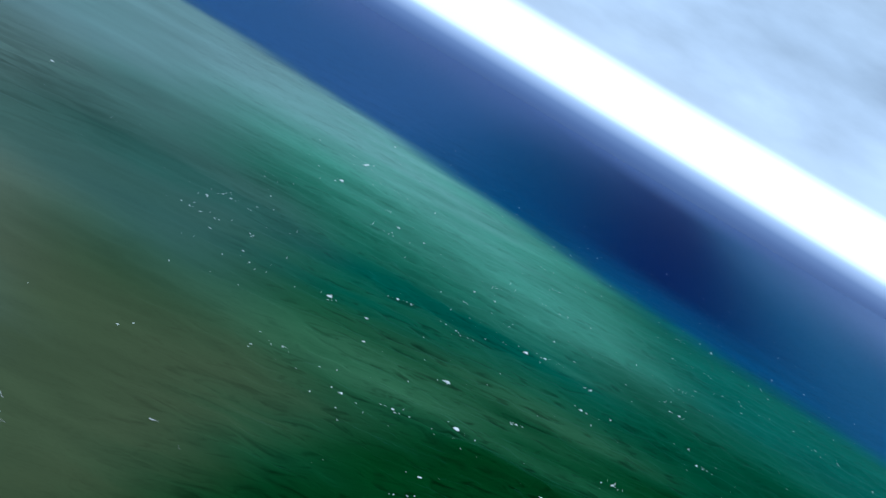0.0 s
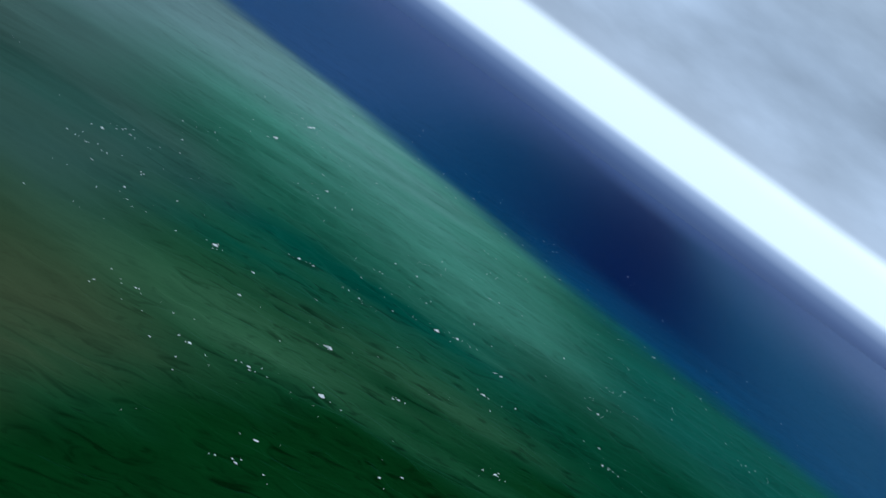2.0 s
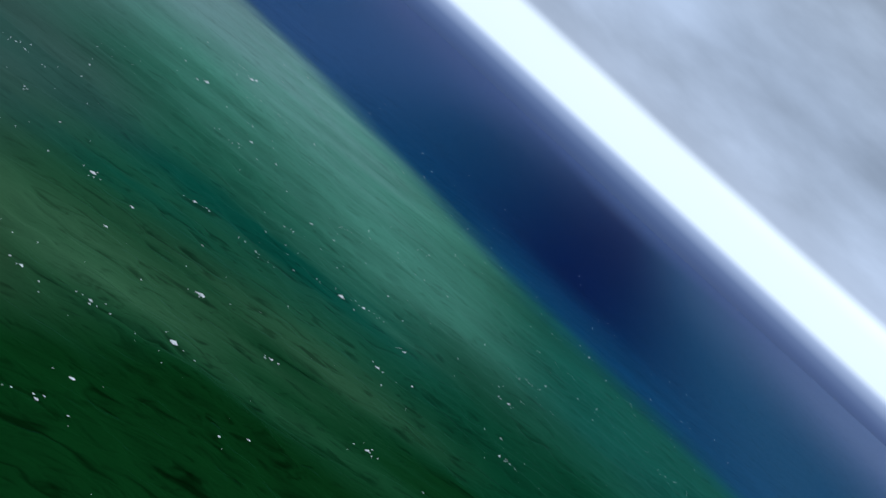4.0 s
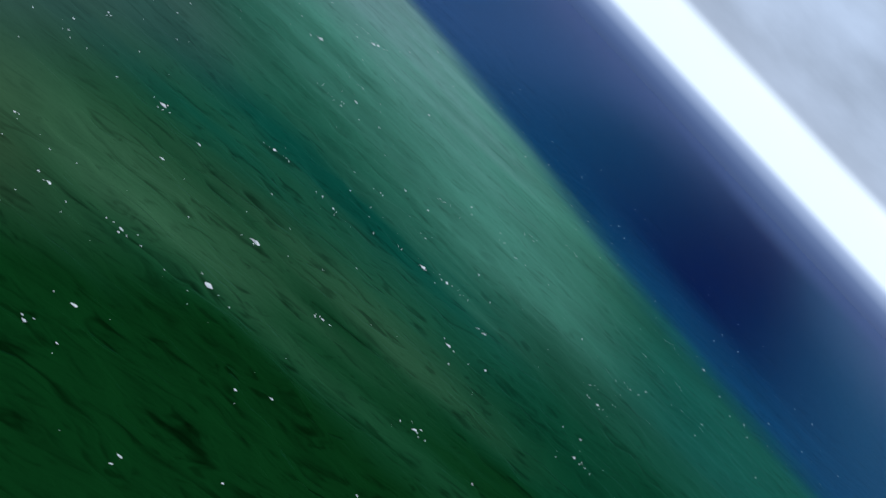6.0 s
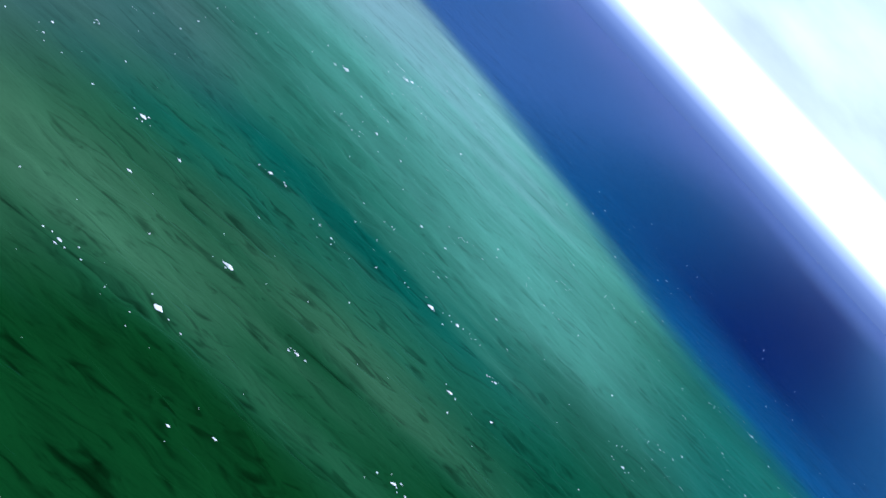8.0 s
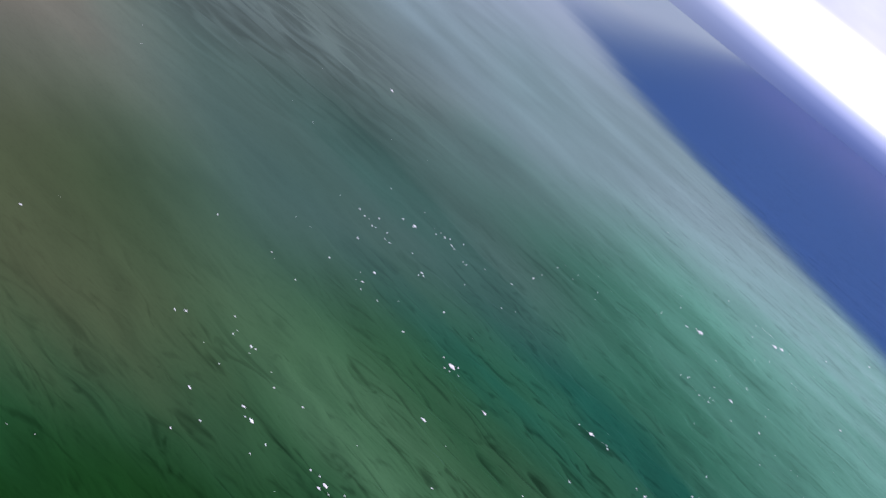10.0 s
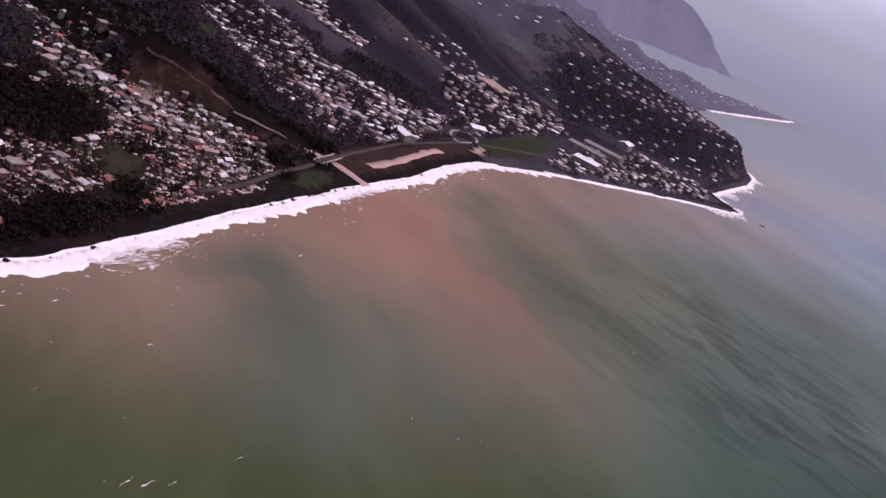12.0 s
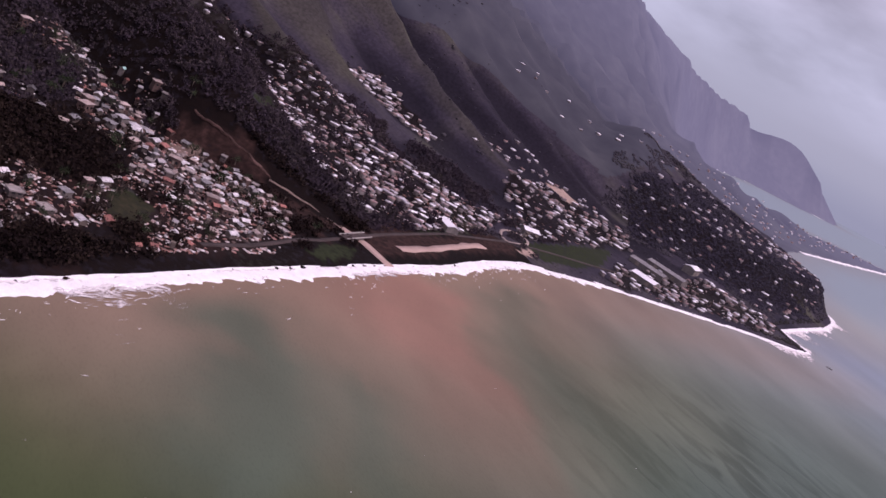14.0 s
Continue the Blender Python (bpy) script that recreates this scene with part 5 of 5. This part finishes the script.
def build_woods(near):
    rng = np.random.default_rng(21)
    nx, ny = np.array(near).T

    def spread(n, x0, x1, y0, y1, lo, hi):
        x, y = rng.uniform(x0, x1, n), rng.uniform(y0, y1, n)
        ok = open_ground(x, y)
        ok &= (fbm(x / 45, y / 45, 33) > np.where(np.hypot(x, y - 300) > 760, 0.47, 0.36)) | on_headland(x, y)
        ok &= ~((np.hypot(x, y - 300) > 1250) & (inland(x, y)[0] > 330))
        x, y = x[ok], y[ok]
        if x0 > -800:
            free = np.array([np.min((nx - a) ** 2 + (ny - b) ** 2) > 15 for a, b in zip(x, y)])
            x, y = x[free], y[free]
        return x, y, rng.uniform(lo, hi, len(x))

    chunks, back = [], []
    tm = [leaf_cloud(rng, 34, 0.34) for _ in range(5)]
    x, y, s = spread(17000, -760, -160, 20, 420, 2.6, 5.6)
    x2, y2, s2 = spread(2600, -350, -120, 90, 250, 2.5, 5.0)
    x, y, s = np.concatenate([x, x2]), np.concatenate([y, y2]), np.concatenate([s, s2])
    pick = rng.integers(0, 5, len(x))
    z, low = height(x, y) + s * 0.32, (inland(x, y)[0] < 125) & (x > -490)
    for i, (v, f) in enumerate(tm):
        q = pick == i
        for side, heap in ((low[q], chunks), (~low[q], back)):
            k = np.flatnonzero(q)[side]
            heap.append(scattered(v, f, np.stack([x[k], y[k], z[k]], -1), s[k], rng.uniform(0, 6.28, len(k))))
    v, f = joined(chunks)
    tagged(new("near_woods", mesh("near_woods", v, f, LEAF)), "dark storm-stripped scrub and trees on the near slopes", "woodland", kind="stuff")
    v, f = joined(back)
    tagged(new("valley_woods", mesh("valley_woods", v, f, VALLEY_LEAF)), "dim storm-stripped woods in the valley behind, tinted purplish for haze", "woodland", kind="stuff")
    chunks, dark = [], []
    tm = [clump(rng) for _ in range(6)]
    for n, x0, x1, y0, y1, lo, hi in ((1500, -1150, -560, -60, 760, 2.0, 4.0), (30000, -1500, -960, 480, 840, 2.2, 5.0), (300, -1680, -700, -400, 300, 4, 6)):
        x, y, s = spread(n, x0, x1, y0, y1, lo, hi)
        pick = rng.integers(0, 6, len(x))
        z = height(x, y) + s * 0.1
        for i, (v, f) in enumerate(tm):
            cape = on_headland(x, y)
            for q, heap in (((pick == i) & ~cape, chunks), ((pick == i) & cape, dark)):
                sq = rng.uniform(0.7, 1.3, (q.sum(), 3)) * (1, 1, 0.7)
                heap.append(scattered(v, f, np.stack([x[q], y[q], z[q]], -1), s[q], rng.uniform(0, 6.28, q.sum()), sq))
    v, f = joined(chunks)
    tagged(new("far_woods", mesh("far_woods", v, f, FAR_LEAF, True)), "storm-stripped woods over the far hillsides, greyed by a painted haze tint", "woodland", kind="stuff")
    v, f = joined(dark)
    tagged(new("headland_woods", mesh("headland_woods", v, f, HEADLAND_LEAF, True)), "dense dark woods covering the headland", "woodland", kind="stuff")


def tree_kind(seed, leafy, label):
    rng = np.random.default_rng(seed)
    top = tagged(new("tree"), label, "tree", "trees among the houses")
    bm = bmesh.new()

    def limb(a, b, r0, r1):
        a, b = Vector(a), Vector(b)
        q = (b - a).to_track_quat("Z", "Y")
        rings = []
        for p, r in ((a, r0), (b, r1)):
            rings.append([bm.verts.new(p + q @ Vector((r * math.cos(k * 1.0472), r * math.sin(k * 1.0472), 0))) for k in range(6)])
        for k in range(6):
            bm.faces.new([rings[0][k], rings[0][(k + 1) % 6], rings[1][(k + 1) % 6], rings[1][k]])
        bm.faces.new(rings[1])

    limb((0, 0, -0.6), (0.1, 0, 2.2), 0.28, 0.18)
    limb((0.1, 0, 2.2), (0.25, 0.1, 4.0), 0.18, 0.10)
    for k in range(5):
        a = k * 1.3 + rng.uniform(0, 0.5)
        limb((0.12, 0, 1.9 + 0.3 * k), (1.7 * math.cos(a), 1.7 * math.sin(a), 3.2 + 0.35 * k), 0.10, 0.04)
    part("trunk", bm_mesh("trunk", bm, BARK), top)
    v, f = leaf_cloud(rng, 110 if leafy else 60, 0.15)
    v = v * 5.0 + (0.15, 0, 3.9)
    part("crown", mesh("crown", v, f, GREEN_LEAF if leafy else LEAF), top)
    return top


def build_trees(near):
    rng = np.random.default_rng(31)
    kinds = [tree_kind(1, True, "small green broadleaf tree standing between the houses"), tree_kind(2, False, "storm-stripped brown tree standing between the houses"),
             tree_kind(3, True, "leafy green tree on the town slope"), tree_kind(4, False, "half-bare brown tree on the town slope")]
    nx, ny = np.array(near).T
    n = 0
    for x, y in rng.uniform((-500, 60), (-215, 260), (1500, 2)):
        d = float(inland(np.array([x]), np.array([y]))[0][0])
        clear = np.min((nx - x) ** 2 + (ny - y) ** 2)
        if n < 130 and not any(inside(x, y, grove) for grove in GROVES) and d > 14 and 28 < clear < 500 and min(float(to_line(x, y, l)) for l in (COAST_ROAD, HILL_ROAD)) > 4.5 and float(to_line(x, y, RIVER)) > 9:
            copy_thing(kinds[int(rng.integers(0, 4))], pose(x, y, float(height(x, y)), 0, 0, rng.uniform(0, 360)))
            n += 1
    for k in kinds:
        for o in (*k.children_recursive, k):
            bpy.data.objects.remove(o)


def build_rocks():
    rng = np.random.default_rng(41)
    tm = [clump(rng) for _ in range(4)]
    xs, ys, sc = [], [], []
    for i0, i1, n, lo, hi in ((4, 13, 60, 0.3, 0.9), (17, 25, 520, 0.8, 3.6), (13, 17, 120, 0.5, 1.5)):
        for _ in range(n):
            i = int(rng.integers(i0, i1))
            t = rng.random()
            (ax, ay), (bx, by) = SHORE[i], SHORE[i + 1]
            L = math.hypot(bx - ax, by - ay)
            o = -8.0 - abs(rng.normal(0, 4.0))
            xs.append(ax + (bx - ax) * t + (by - ay) / L * o)
            ys.append(ay + (by - ay) * t - (bx - ax) / L * o)
            sc.append(rng.uniform(lo, hi))
    for x, y, reach, n in ((-853, 740, 3, 5), (-872, 716, 5, 8)):
        for _ in range(n):
            xs.append(x + rng.normal(0, reach / 2))
            ys.append(y + rng.normal(0, reach / 2))
            sc.append(rng.uniform(1.0, 2.2))
    xs, ys, sc = np.array(xs), np.array(ys), np.array(sc)
    chunks, pick, z = [], rng.integers(0, 4, len(xs)), np.maximum(height(xs, ys), 0.1)
    for i, (v, f) in enumerate(tm):
        q = pick == i
        chunks.append(scattered(v, f, np.stack([xs[q], ys[q], z[q] + sc[q] * 0.12], -1), sc[q], rng.uniform(0, 6.28, q.sum())))
    v, f = joined(chunks)
    tagged(new("shore_rocks", mesh("shore_rocks", v, f, ROCK)), "dark wet boulders strewn along the shore", "rocks", kind="stuff")


def build_debris():
    rng = np.random.default_rng(51)
    cube = np.array([(x, y, z) for z in (-0.5, 0.5) for x, y in ((-0.5, -0.5), (0.5, -0.5), (0.5, 0.5), (-0.5, 0.5))])
    faces = np.array([(0, 3, 2, 1), (4, 5, 6, 7), (0, 1, 5, 4), (1, 2, 6, 5), (2, 3, 7, 6), (3, 0, 4, 7)])
    xs, ys = [], []
    for poly, n in ((TOWN_EAST, 3600), (TOWN_UPPER, 1100), (TOWN_STRIP, 250), (TOWN_MIDDLE, 1600), (TOWN_FLATS, 300), (TOWN_SHORE, 400)):
        p = np.array(poly)
        c = rng.uniform(p.min(0), p.max(0), (n, 2))
        ok = inside(c[:, 0], c[:, 1], poly) & (inland(c[:, 0], c[:, 1])[0] > 8) & (to_line(c[:, 0], c[:, 1], COAST_ROAD) > 3)
        for field in FIELDS[:2] + GROVES:
            ok &= ~inside(c[:, 0], c[:, 1], field)
        xs.append(c[ok, 0])
        ys.append(c[ok, 1])
    x, y = np.concatenate(xs), np.concatenate(ys)
    sq = np.stack([rng.uniform(0.6, 3.4, len(x)), rng.uniform(0.4, 2.2, len(x)), rng.uniform(0.1, 0.5, len(x))], -1)
    v, f = scattered(cube, faces, np.stack([x, y, height(x, y) + sq[:, 2] * 0.45], -1), np.ones(len(x)), rng.uniform(0, 6.28, len(x)), sq)
    tagged(new("debris", mesh("debris", v, f, DEBRIS)), "storm debris of planks, sheets and rubble between the houses", "debris", kind="stuff")


def build_bridge():
    top = tagged(new("bridge"), "low concrete road bridge over the river mouth", "bridge")
    d = bmesh.new()
    box(d, -16, -3.2, 2.6, 16, 3.2, 3.3)
    part("deck", bm_mesh("deck", d, ASPHALT), top, "worn dark road deck")
    for y in (-3.2, 2.9):
        p = bmesh.new()
        box(p, -16, y, 3.3, 16, y + 0.3, 4.1)
        part("parapet", bm_mesh("parapet", p, CONCRETE), top)
    for x in (-6, 6):
        p = bmesh.new()
        box(p, x - 0.5, -2.6, -2.5, x + 0.5, 2.6, 2.6)
        part("pier", bm_mesh("pier", p, CONCRETE), top)
    top.matrix_basis = pose(-459, 281, 0.4, 0, 0, 160)


near_houses = build_houses()
big_shed(-717, 396, 16, 11, 5.5, 120, WHITE_SHEET, "large white shed with a pale metal roof on the flats")
big_shed(-937, 590, 22, 13, 6.5, 150, WHITE_SHEET, "large white gabled hall near the bay shore")
big_shed(-850, 530, 42, 12, 5, 52, ROOFS[1], "long grey warehouse near the bay shore")
big_shed(-880, 555, 46, 12, 5, 52, ROOFS[1], "long grey warehouse near the bay shore")
big_shed(-790, 520, 26, 14, 5, 55, WHITE_SHEET, "broad pale-roofed warehouse near the bay shore")
big_shed(-600, 330, 20, 10, 4, 28, WHITE_SHEET, "long low white building beside the sandy field")
build_bridge()
build_rocks()
build_debris()
build_trees(near_houses)
build_woods(near_houses)
